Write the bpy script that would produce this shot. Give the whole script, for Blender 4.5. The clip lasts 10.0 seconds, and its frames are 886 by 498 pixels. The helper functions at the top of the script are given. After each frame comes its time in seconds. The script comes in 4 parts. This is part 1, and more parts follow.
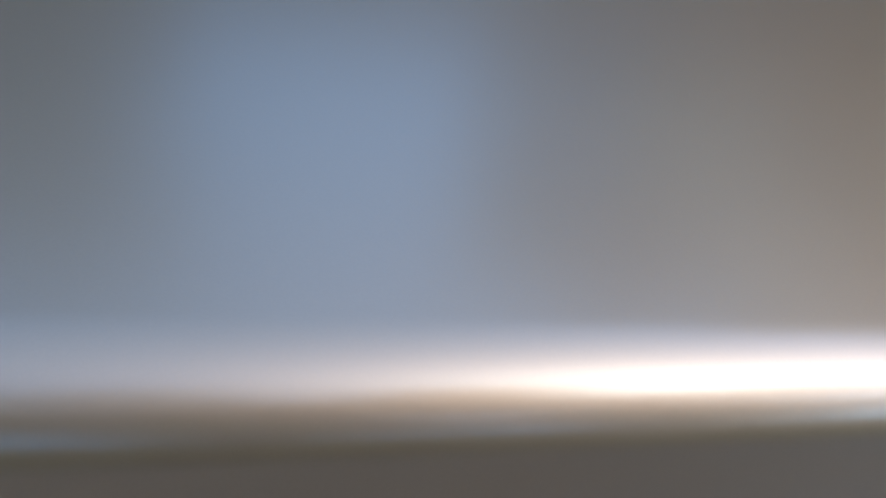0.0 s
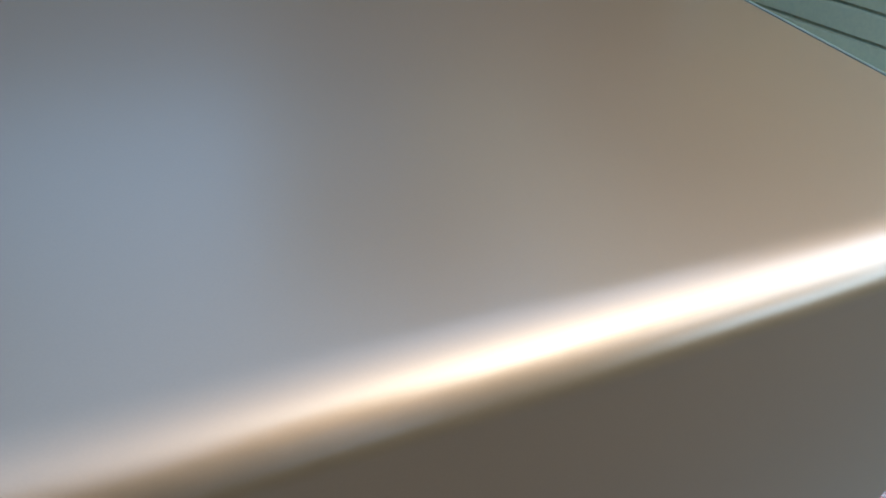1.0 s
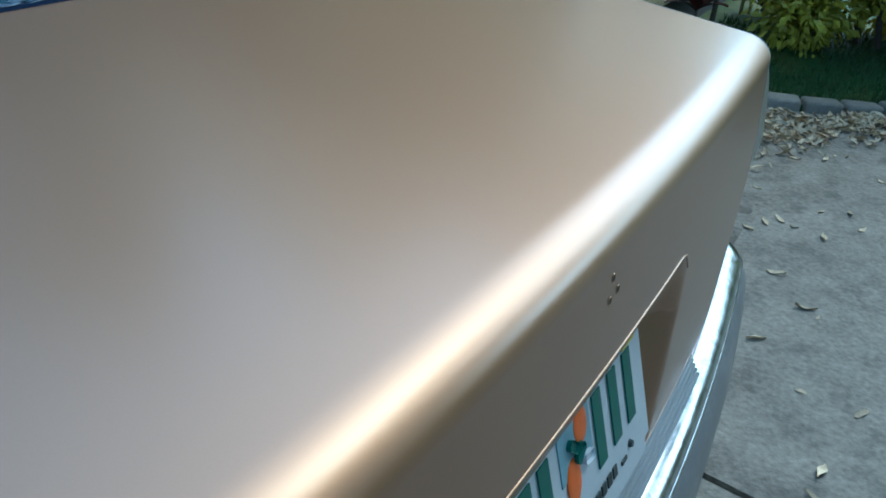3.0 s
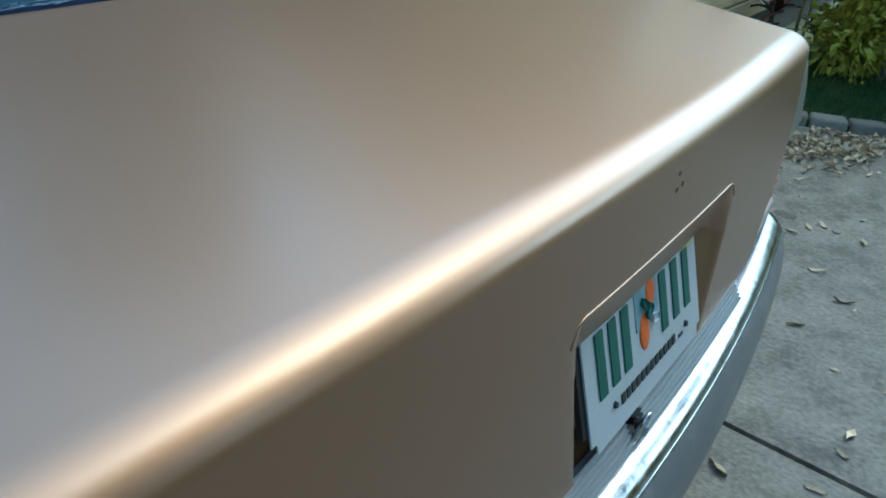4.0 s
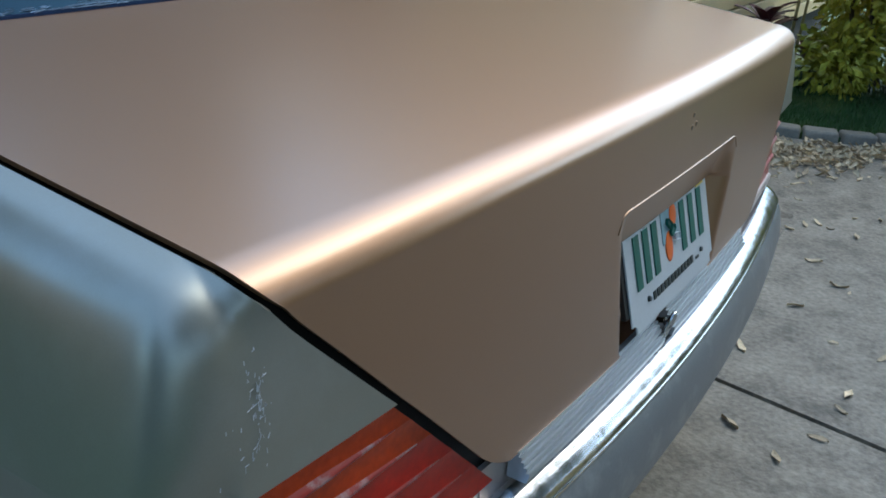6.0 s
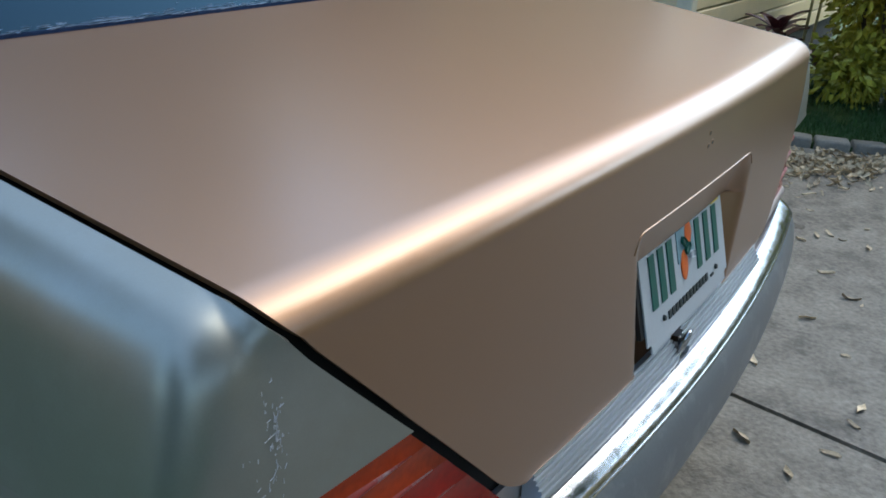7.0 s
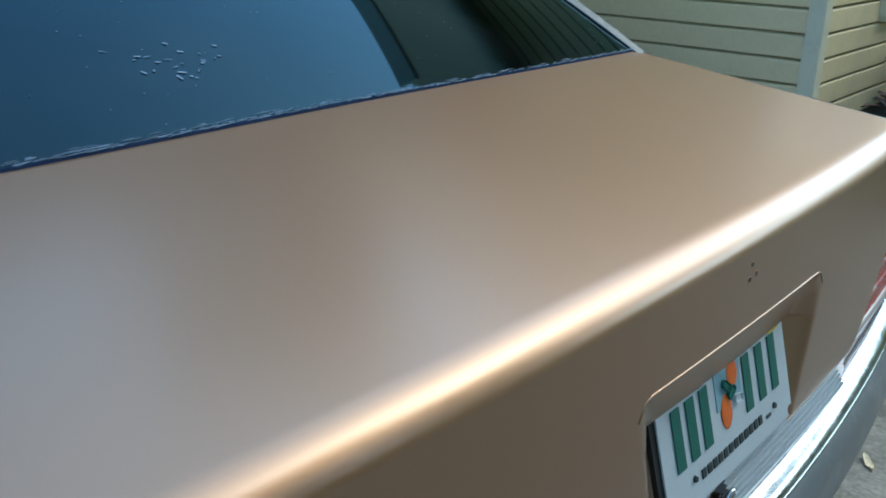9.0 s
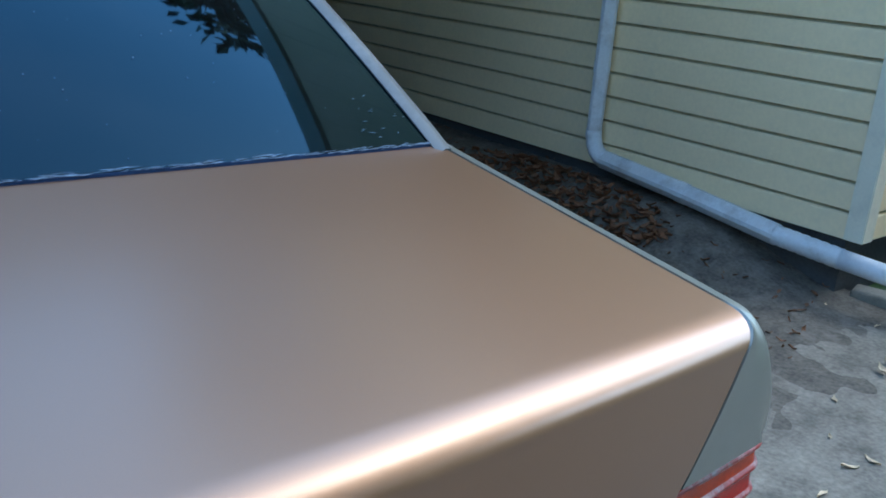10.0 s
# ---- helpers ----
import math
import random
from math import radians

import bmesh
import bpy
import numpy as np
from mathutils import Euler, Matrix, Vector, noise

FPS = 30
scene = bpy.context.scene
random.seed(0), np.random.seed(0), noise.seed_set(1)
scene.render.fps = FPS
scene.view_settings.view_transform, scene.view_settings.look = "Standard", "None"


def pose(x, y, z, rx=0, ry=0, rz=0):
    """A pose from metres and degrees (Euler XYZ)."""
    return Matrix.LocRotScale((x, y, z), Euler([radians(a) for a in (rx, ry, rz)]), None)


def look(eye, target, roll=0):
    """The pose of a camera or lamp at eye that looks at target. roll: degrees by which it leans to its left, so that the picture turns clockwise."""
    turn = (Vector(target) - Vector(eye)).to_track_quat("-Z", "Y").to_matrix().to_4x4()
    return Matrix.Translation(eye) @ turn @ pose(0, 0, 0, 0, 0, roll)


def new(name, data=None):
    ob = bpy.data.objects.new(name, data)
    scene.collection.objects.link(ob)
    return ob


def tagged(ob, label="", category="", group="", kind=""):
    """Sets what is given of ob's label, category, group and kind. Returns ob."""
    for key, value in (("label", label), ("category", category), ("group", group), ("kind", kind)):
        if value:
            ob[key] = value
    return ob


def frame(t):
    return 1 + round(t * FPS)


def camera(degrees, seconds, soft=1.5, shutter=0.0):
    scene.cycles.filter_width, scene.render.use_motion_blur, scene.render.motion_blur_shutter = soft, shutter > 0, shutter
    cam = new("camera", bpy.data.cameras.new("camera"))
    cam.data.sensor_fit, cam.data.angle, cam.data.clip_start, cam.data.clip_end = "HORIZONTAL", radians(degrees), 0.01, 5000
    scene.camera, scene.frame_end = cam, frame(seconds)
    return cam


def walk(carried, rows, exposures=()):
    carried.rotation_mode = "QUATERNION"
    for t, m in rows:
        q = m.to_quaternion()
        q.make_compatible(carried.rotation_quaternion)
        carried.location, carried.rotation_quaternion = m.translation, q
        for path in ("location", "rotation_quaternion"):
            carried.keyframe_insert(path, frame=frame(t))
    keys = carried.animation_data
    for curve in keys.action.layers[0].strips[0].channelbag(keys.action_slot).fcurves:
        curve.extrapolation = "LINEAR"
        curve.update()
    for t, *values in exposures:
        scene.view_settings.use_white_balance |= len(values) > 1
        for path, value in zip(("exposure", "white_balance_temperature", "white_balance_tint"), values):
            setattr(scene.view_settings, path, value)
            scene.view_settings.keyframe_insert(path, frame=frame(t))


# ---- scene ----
import collections

cam = camera(53.2, 10.0, soft=1.7)
PATH = [
    (0, (0.015, -0.183, 1.104), (0.608, 1.385, 0.050), 13.55),
    (0.5, (-0.042, -0.217, 1.136), (0.764, 1.299, 0.109), 11.73),
    (1, (-0.097, -0.214, 1.130), (0.920, 1.220, 0.177), 8.03),
    (1.5, (-0.160, -0.208, 1.135), (1.031, 1.098, 0.199), 8.23),
    (2, (-0.237, -0.173, 1.152), (1.056, 1.060, 0.253), 4.40),
    (2.5, (-0.331, -0.109, 1.139), (1.145, 0.884, 0.226), 6.10),
    (3, (-0.516, -0.134, 1.158), (1.061, 0.691, 0.244), 4.30),
    (3.2, (-0.600, -0.150, 1.163), (0.998, 0.640, 0.271), 2.90),
    (4.3, (-0.869, -0.237, 1.155), (0.655, 0.730, 0.295), 5.10),
    (4.5, (-0.938, -0.250, 1.158), (0.598, 0.710, 0.309), 3.70),
    (5, (-1.020, -0.272, 1.136), (0.553, 0.672, 0.340), 2.90),
    (6.5, (-1.051, -0.290, 1.127), (0.521, 0.670, 0.348), 3.95),
    (7, (-1.045, -0.276, 1.139), (0.524, 0.694, 0.365), 3.87),
    (7.5, (-1.050, -0.265, 1.153), (0.518, 0.722, 0.400), 4.07),
    (8, (-1.048, -0.253, 1.153), (0.529, 0.725, 0.408), 3.71),
    (8.5, (-1.031, -0.252, 1.169), (0.523, 0.772, 0.436), 2.06),
    (8.7, (-0.974, -0.275, 1.201), (0.553, 0.793, 0.475), 2.38),
    (9, (-0.844, -0.314, 1.211), (0.558, 0.921, 0.497), 1.06),
    (9.2, (-0.702, -0.330, 1.223), (0.694, 0.905, 0.498), 1.37),
    (9.4, (-0.543, -0.333, 1.236), (0.815, 0.946, 0.514), 0.77),
    (9.5, (-0.453, -0.330, 1.223), (0.849, 1.012, 0.512), 0.68),
    (9.7, (-0.314, -0.366, 1.237), (0.925, 1.037, 0.532), 4.58),
    (9.8, (-0.225, -0.380, 1.238), (1.035, 1.025, 0.576), 5.92),
    (10, (-0.044, -0.374, 1.224), (1.164, 1.085, 0.578), 4.29),
]
EXPOSURES = [
    (0, 2.2, 5100, -11), (0.5, 2.2, 5200, -12), (1, 2.23, 5700, -14), (1.5, 2.18, 6700, -17), (2, 2.02, 5600, -17), (3, 1.91, 5550, -17), (4.5, 1.97, 6100, -15),
    (5, 1.97, 6200, -13), (6.5, 1.98, 6650, 0), (8, 2.05, 6850, -3), (8.5, 2.1, 6950, -7), (9, 2.07, 6350, -12), (9.5, 1.87, 5350, -9), (10, 2.23, 5550, -4),
]
walk(cam, [(t, look(eye, target, roll)) for t, eye, target, roll in PATH], exposures=EXPOSURES)

# ---------------------------------------------------------------- light
SUN_DIR = Vector((0.57, -0.29, 0.77)).normalized()
world = bpy.data.worlds.new("sky")
scene.world = world
world.use_nodes = True
wn = world.node_tree
wn.nodes.clear()
w_out = wn.nodes.new("ShaderNodeOutputWorld")
w_bg = wn.nodes.new("ShaderNodeBackground")
w_sky = wn.nodes.new("ShaderNodeTexSky")
w_sky.sky_type = "NISHITA"
w_sky.sun_disc = False
w_sky.sun_elevation = math.asin(SUN_DIR.z)
w_sky.sun_rotation = math.atan2(SUN_DIR.x, SUN_DIR.y)
w_sky.air_density, w_sky.dust_density, w_sky.ozone_density = 1.0, 1.3, 2.4
w_bg.inputs["Strength"].default_value = 0.15
wn.links.new(w_sky.outputs[0], w_bg.inputs[0])
wn.links.new(w_bg.outputs[0], w_out.inputs[0])

sun_data = bpy.data.lights.new("sun", "SUN")
sun_data.energy, sun_data.angle, sun_data.color = 0.056, radians(34), (1.0, 0.98, 0.95)
sun = new("sun", sun_data)
sun.matrix_world = look(SUN_DIR * 30, (0, 0, 0))


# ---------------------------------------------------------------- materials
def material(name, color, rough=0.5, metal=0.0, var=0.15, scale=6.0, fine=90.0, bump=0.0, bump_scale=200.0, stain=None, stain_scale=2.0,
             stain_amount=0.5, spec=0.5, rnd=0.0, rough_var=0.1, coat=0.0, coat_ior=1.5, coat_rough=0.03):
    """A principled surface whose colour varies at a coarse and a fine scale, with stains, fine relief and uneven gloss."""
    m = bpy.data.materials.new(name)
    m.use_nodes = True
    nt = m.node_tree
    b = nt.nodes["Principled BSDF"]
    b.inputs["Metallic"].default_value = metal
    b.inputs["Specular IOR Level"].default_value = spec
    b.inputs["Coat Weight"].default_value = coat
    b.inputs["Coat IOR"].default_value, b.inputs["Coat Roughness"].default_value = coat_ior, coat_rough
    tc = nt.nodes.new("ShaderNodeTexCoord")
    n1, n2 = nt.nodes.new("ShaderNodeTexNoise"), nt.nodes.new("ShaderNodeTexNoise")
    n1.inputs["Scale"].default_value, n2.inputs["Scale"].default_value = scale, fine
    n1.inputs["Detail"].default_value, n2.inputs["Detail"].default_value = 4, 3
    for n in (n1, n2):
        nt.links.new(tc.outputs["Object"], n.inputs["Vector"])
    add = nt.nodes.new("ShaderNodeMath")
    add.operation = "ADD"
    nt.links.new(n1.outputs["Fac"], add.inputs[0])
    nt.links.new(n2.outputs["Fac"], add.inputs[1])
    val = nt.nodes.new("ShaderNodeMapRange")
    val.inputs["From Min"].default_value, val.inputs["From Max"].default_value = 0.6, 1.4
    val.inputs["To Min"].default_value, val.inputs["To Max"].default_value = 1 - var, 1 + var
    nt.links.new(add.outputs[0], val.inputs["Value"])
    hsv = nt.nodes.new("ShaderNodeHueSaturation")
    hsv.inputs["Color"].default_value = (*color, 1)
    last = val.outputs[0]
    if rnd:
        info = nt.nodes.new("ShaderNodeObjectInfo")
        r = nt.nodes.new("ShaderNodeMapRange")
        r.inputs["To Min"].default_value, r.inputs["To Max"].default_value = 1 - rnd, 1 + rnd
        nt.links.new(info.outputs["Random"], r.inputs["Value"])
        mul = nt.nodes.new("ShaderNodeMath")
        mul.operation = "MULTIPLY"
        nt.links.new(last, mul.inputs[0])
        nt.links.new(r.outputs[0], mul.inputs[1])
        last = mul.outputs[0]
    nt.links.new(last, hsv.inputs["Value"])
    out = hsv.outputs[0]
    if stain:
        n3 = nt.nodes.new("ShaderNodeTexNoise")
        n3.inputs["Scale"].default_value, n3.inputs["Detail"].default_value, n3.inputs["Roughness"].default_value = stain_scale, 7, 0.65
        nt.links.new(tc.outputs["Object"], n3.inputs["Vector"])
        ramp = nt.nodes.new("ShaderNodeMapRange")
        ramp.inputs["From Min"].default_value, ramp.inputs["From Max"].default_value = 0.5, 0.68
        ramp.inputs["To Max"].default_value = stain_amount
        nt.links.new(n3.outputs["Fac"], ramp.inputs["Value"])
        mix = nt.nodes.new("ShaderNodeMix")
        mix.data_type = "RGBA"
        nt.links.new(ramp.outputs[0], mix.inputs["Factor"])
        nt.links.new(out, mix.inputs[6])
        mix.inputs[7].default_value = (*stain, 1)
        out = mix.outputs[2]
    nt.links.new(out, b.inputs["Base Color"])
    rr = nt.nodes.new("ShaderNodeMapRange")
    rr.inputs["To Min"].default_value, rr.inputs["To Max"].default_value = max(0, rough * (1 - rough_var)), min(1, rough * (1 + rough_var))
    nt.links.new(n1.outputs["Fac"], rr.inputs["Value"])
    nt.links.new(rr.outputs[0], b.inputs["Roughness"])
    if bump:
        n4 = nt.nodes.new("ShaderNodeTexNoise")
        n4.inputs["Scale"].default_value, n4.inputs["Detail"].default_value = bump_scale, 4
        nt.links.new(tc.outputs["Object"], n4.inputs["Vector"])
        bp = nt.nodes.new("ShaderNodeBump")
        bp.inputs["Strength"].default_value, bp.inputs["Distance"].default_value = bump, 0.01
        nt.links.new(n4.outputs["Fac"], bp.inputs["Height"])
        nt.links.new(bp.outputs[0], b.inputs["Normal"])
    return m


M_LID = material("satin_brown_paint", (0.41, 0.227, 0.121), 0.48, 1.0, var=0.03, scale=2, fine=900, rough_var=0.05,
                 coat=1.0, coat_ior=1.72, coat_rough=0.25)
M_FENDER = material("grey_clear_coated_paint", (0.335, 0.332, 0.285), 0.34, 0.65, var=0.04, scale=3, fine=700, rough_var=0.3,
                    stain=(0.55, 0.57, 0.58), stain_scale=9, stain_amount=0.12)
M_SILVER = material("faded_silver_paint", (0.60, 0.51, 0.48), 0.35, 0.6, var=0.06, fine=400)
M_PILLAR = material("faded_grey_paint", (0.17, 0.175, 0.17), 0.50, 0.3, var=0.06, scale=5, fine=300, stain=(0.5, 0.5, 0.5), stain_scale=12, stain_amount=0.2)
M_CHROME = material("chrome", (0.62, 0.63, 0.65), 0.18, 1.0, var=0.18, scale=30, fine=260, rough_var=0.9, bump=0.03, bump_scale=60,
                    stain=(0.34, 0.34, 0.33), stain_scale=50, stain_amount=0.75)
M_BUMPER = material("dull_grey_bumper", (0.21, 0.225, 0.235), 0.36, 0.45, var=0.08, scale=10, fine=300, stain=(0.45, 0.46, 0.46), stain_scale=14, stain_amount=0.4)
M_RIB = material("ribbed_grey_trim", (0.52, 0.55, 0.58), 0.3, 0.7, var=0.03, fine=200)
M_BLACK = material("black_rubber", (0.012, 0.012, 0.012), 0.6, var=0.2)
M_RED = material("red_lens", (0.46, 0.012, 0.003), 0.13, spec=0.22, var=0.25, scale=25, fine=160, rough_var=0.4)
M_ORANGE = material("amber_lens", (0.50, 0.045, 0.004), 0.13, spec=0.22, var=0.25, scale=25, fine=160, rough_var=0.4)
M_RIDGE = material("dusty_red_lens", (0.32, 0.03, 0.02), 0.4, var=0.2, scale=30, stain=(0.50, 0.44, 0.42), stain_scale=34, stain_amount=0.85)
M_PLATE = material("white_plate", (0.53, 0.57, 0.60), 0.35, var=0.05, fine=200)
M_GREEN = material("green_ink", (0.008, 0.12, 0.09), 0.4, var=0.1)
M_TEAL = material("pale_green_ink", (0.22, 0.36, 0.42), 0.4, var=0.2, scale=40)
M_ORINK = material("orange_ink", (0.75, 0.14, 0.015), 0.4, var=0.15, scale=40)
M_YELLOW = material("yellow_sticker", (0.75, 0.55, 0.02), 0.4, var=0.1)
M_INK = material("dark_ink", (0.02, 0.03, 0.03), 0.4)
M_SIDING = material("cream_vinyl_siding", (0.95, 0.79, 0.50), 0.45, var=0.06, scale=1.5, fine=60, rnd=0.04, stain=(0.62, 0.57, 0.41), stain_scale=3, stain_amount=0.3)
M_TRIM = material("cream_trim", (0.84, 0.79, 0.62), 0.45, var=0.05, stain=(0.5, 0.48, 0.4), stain_scale=8, stain_amount=0.3)
M_PIPE = material("white_painted_pipe", (0.76, 0.79, 0.82), 0.4, var=0.08, scale=9, stain=(0.30, 0.28, 0.25), stain_scale=7, stain_amount=0.5)
M_CONCRETE = material("concrete", (0.272, 0.243, 0.197), 0.85, var=0.42, scale=8.0, fine=70, bump=0.6, bump_scale=60, stain=(0.085, 0.076, 0.062), stain_scale=9, stain_amount=0.6)
M_DIRT = material("damp_dirt", (0.15, 0.130, 0.105), 0.9, var=0.55, scale=14, fine=70, bump=0.7, bump_scale=45, stain=(0.27, 0.24, 0.20), stain_scale=11, stain_amount=0.75)
M_STONE = material("grey_kerb_stone", (0.26, 0.24, 0.20), 0.8, var=0.2, scale=9, fine=80, bump=0.4, bump_scale=60, rnd=0.15, stain=(0.12, 0.12, 0.11), stain_scale=6, stain_amount=0.5)
M_GRASS = material("lawn", (0.035, 0.085, 0.02), 0.8, var=0.4, scale=3, fine=50, rnd=0.2, stain=(0.15, 0.16, 0.03), stain_scale=1.6, stain_amount=0.7)
M_BUSH = material("yellow_green_leaves", (0.42, 0.40, 0.05), 0.45, var=0.45, scale=5, fine=20, stain=(0.70, 0.58, 0.09), stain_scale=6, stain_amount=0.8)
M_TREE = material("dark_green_leaves", (0.05, 0.085, 0.025), 0.5, var=0.4, scale=2, fine=12)
M_BARK = material("bark", (0.12, 0.095, 0.075), 0.9, var=0.3, scale=8, fine=60, bump=0.6, bump_scale=40)
M_CANE = material("pale_cane", (0.34, 0.29, 0.15), 0.7, var=0.25, scale=20, fine=90)
M_TI = material("purple_brown_leaves", (0.11, 0.03, 0.035), 0.4, var=0.5, scale=10, fine=40, stain=(0.30, 0.12, 0.06), stain_scale=12, stain_amount=0.7)
M_LITTER = material("dry_leaves", (0.74, 0.60, 0.40), 0.8, var=0.35, scale=14, fine=80, rnd=0.35, stain=(0.24, 0.14, 0.08), stain_scale=9, stain_amount=0.5)
M_BROWN = material("brown_leaves", (0.20, 0.090, 0.040), 0.8, var=0.45, scale=12, fine=80, stain=(0.28, 0.18, 0.11), stain_scale=14, stain_amount=0.6)
# lap groove tint: soft shadow line plus brown grime, put into the colour
M_LAP_SHADE = material("shaded_grimy_siding_lap", (0.50, 0.43, 0.26), 0.8, var=0.3, scale=20)
# dark so that little light bounces about under the unseen carport
M_SOFFIT = material("dark_carport_soffit", (0.12, 0.10, 0.07), 0.6, var=0.15, scale=3)
M_ROOF = material("grey_roofing", (0.16, 0.155, 0.15), 0.85, var=0.2, scale=4)
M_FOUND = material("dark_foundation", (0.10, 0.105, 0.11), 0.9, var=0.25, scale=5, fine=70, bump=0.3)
M_CABIN = material("dark_upholstery", (0.02, 0.02, 0.022), 0.8, var=0.2)
M_TYRE = material("tyre", (0.02, 0.02, 0.02), 0.8, var=0.2)
M_RIM = material("dull_alloy", (0.45, 0.46, 0.47), 0.4, 0.8, var=0.1)
M_SCUFF = material("scuffed_primer", (0.55, 0.56, 0.60), 0.6, var=0.2, scale=60)


def translucent_sheet(name, color, share):
    """A weathered fibreglass sheet that lets part of the daylight through."""
    m = material(name, color, 0.6, var=0.12, scale=3)
    nt = m.node_tree
    t, mix = nt.nodes.new("ShaderNodeBsdfTranslucent"), nt.nodes.new("ShaderNodeMixShader")
    t.inputs["Color"].default_value = (*color, 1)
    mix.inputs[0].default_value = share
    nt.links.new(nt.nodes["Principled BSDF"].outputs[0], mix.inputs[1])
    nt.links.new(t.outputs[0], mix.inputs[2])
    nt.links.new(mix.outputs[0], nt.nodes["Material Output"].inputs[0])
    return m


M_COVER = translucent_sheet("translucent_fibreglass", (0.72, 0.59, 0.40), 0.55)


def glass_material(name, through_tint, sheen, ior, dusty=0.0):
    """A thin tinted pane: a mirror by Fresnel over a darkened view through it, with a trace of dust."""
    m = bpy.data.materials.new(name)
    m.use_nodes = True
    nt = m.node_tree
    nt.nodes.remove(nt.nodes["Principled BSDF"])
    t, g, f, mix = (nt.nodes.new("ShaderNode" + k) for k in ("BsdfTransparent", "BsdfGlossy", "Fresnel", "MixShader"))
    t.inputs["Color"].default_value, g.inputs["Color"].default_value = (*through_tint, 1), (*sheen, 1)
    g.inputs["Roughness"].default_value, f.inputs["IOR"].default_value = 0.03, ior
    nt.links.new(f.outputs[0], mix.inputs[0])
    nt.links.new(t.outputs[0], mix.inputs[1])
    nt.links.new(g.outputs[0], mix.inputs[2])
    out = mix.outputs[0]
    if dusty:
        tc, n, r, d, mx = (nt.nodes.new("ShaderNode" + k) for k in ("TexCoord", "TexNoise", "MapRange", "BsdfDiffuse", "MixShader"))
        n.inputs["Scale"].default_value, n.inputs["Detail"].default_value = 5, 6
        nt.links.new(tc.outputs["Object"], n.inputs["Vector"])
        r.inputs["From Min"].default_value, r.inputs["From Max"].default_value, r.inputs["To Max"].default_value = 0.45, 0.8, dusty
        nt.links.new(n.outputs["Fac"], r.inputs["Value"])
        d.inputs["Color"].default_value = (0.35, 0.37, 0.38, 1)
        nt.links.new(r.outputs[0], mx.inputs[0])
        nt.links.new(out, mx.inputs[1])
        nt.links.new(d.outputs[0], mx.inputs[2])
        out = mx.outputs[0]
    nt.links.new(out, nt.nodes["Material Output"].inputs[0])
    return m


M_GLASS = glass_material("tinted_glass", (0.05, 0.06, 0.065), (0.36, 0.66, 0.84), 1.53, 0.02)
M_PANE = glass_material("window_pane", (0.3, 0.35, 0.4), (1, 1, 1), 1.5)


# ---------------------------------------------------------------- builders
def smooth(me, on=True):
    me.polygons.foreach_set("use_smooth", [on] * len(me.polygons))
    return me


def link(name, me, mat, parent=None, label="", solid=0.0, offset=-1.0):
    ob = new(name, me)
    if mat:
        me.materials.append(mat)
    if parent:
        ob.parent = parent
    if label:
        ob["label"] = label
    if solid:
        md = ob.modifiers.new("thickness", "SOLIDIFY")
        md.thickness, md.offset = solid, offset
    return ob


def part(name, bm, mat, parent=None, label="", shade=False):
    me = bpy.data.meshes.new(name)
    bm.normal_update()
    bm.to_mesh(me)
    bm.free()
    smooth(me, shade)
    return link(name, me, mat, parent, label)


def sheet(name, rows, mat, parent=None, label="", solid=0.0, offset=-1.0, keep=None, flip=False, shade=True):
    """A skin through a grid of points rows[i][j]."""
    rows = np.asarray(rows, float)
    a, b = rows.shape[:2]
    faces = []
    for i in range(a - 1):
        for j in range(b - 1):
            if keep is None or keep(i, j):
                f = (i * b + j, i * b + j + 1, (i + 1) * b + j + 1, (i + 1) * b + j)
                faces.append(f[::-1] if flip else f)
    me = bpy.data.meshes.new(name)
    me.from_pydata([tuple(p) for p in rows.reshape(-1, 3)], [], faces)
    me.update()
    smooth(me, shade)
    if solid:
        # the rim keeps a crisp edge
        uses = collections.Counter(k for f in faces for k in (tuple(sorted((f[n], f[(n + 1) % 4]))) for n in range(4)))
        me.edges.foreach_set("use_edge_sharp", [uses[tuple(sorted(e.vertices))] == 1 for e in me.edges])
    return link(name, me, mat, parent, label, solid, offset)


def box(size, bevel=0.0, at=(0, 0, 0), seg=2):
    bm = bmesh.new()
    bmesh.ops.create_cube(bm, size=1.0, matrix=Matrix.Translation(at) @ Matrix.Diagonal((*size, 1)))
    if bevel:
        bmesh.ops.bevel(bm, geom=bm.edges[:], offset=bevel, segments=seg, affect="EDGES", profile=0.5)
    return bm


def tube_mesh(bm, pts, rad, sides=10, caps=True, square=0.0):
    """A round tube along pts; rad is one number or one a point."""
    rings = []
    pts = [Vector(p) for p in pts]
    for i, p in enumerate(pts):
        d = (pts[min(i + 1, len(pts) - 1)] - pts[max(i - 1, 0)]).normalized()
        u = d.orthogonal().normalized() if i == 0 else (rings_u - d * rings_u.dot(d)).normalized()
        rings_u = u
        v = d.cross(u)
        r = rad[i] if hasattr(rad, "__len__") else rad
        ring = []
        for k in range(sides):
            c, sn = math.cos((k + 0.5) * math.tau / sides), math.sin((k + 0.5) * math.tau / sides)
            q = r * max(abs(c), abs(sn)) ** -square
            ring.append(bm.verts.new(p + q * (c * u + sn * v)))
        rings.append(ring)
    for a, b in zip(rings, rings[1:]):
        for k in range(sides):
            bm.faces.new((a[k], a[(k + 1) % sides], b[(k + 1) % sides], b[k]))
    if caps:
        bm.faces.new(rings[0][::-1])
        bm.faces.new(rings[-1])
    return bm


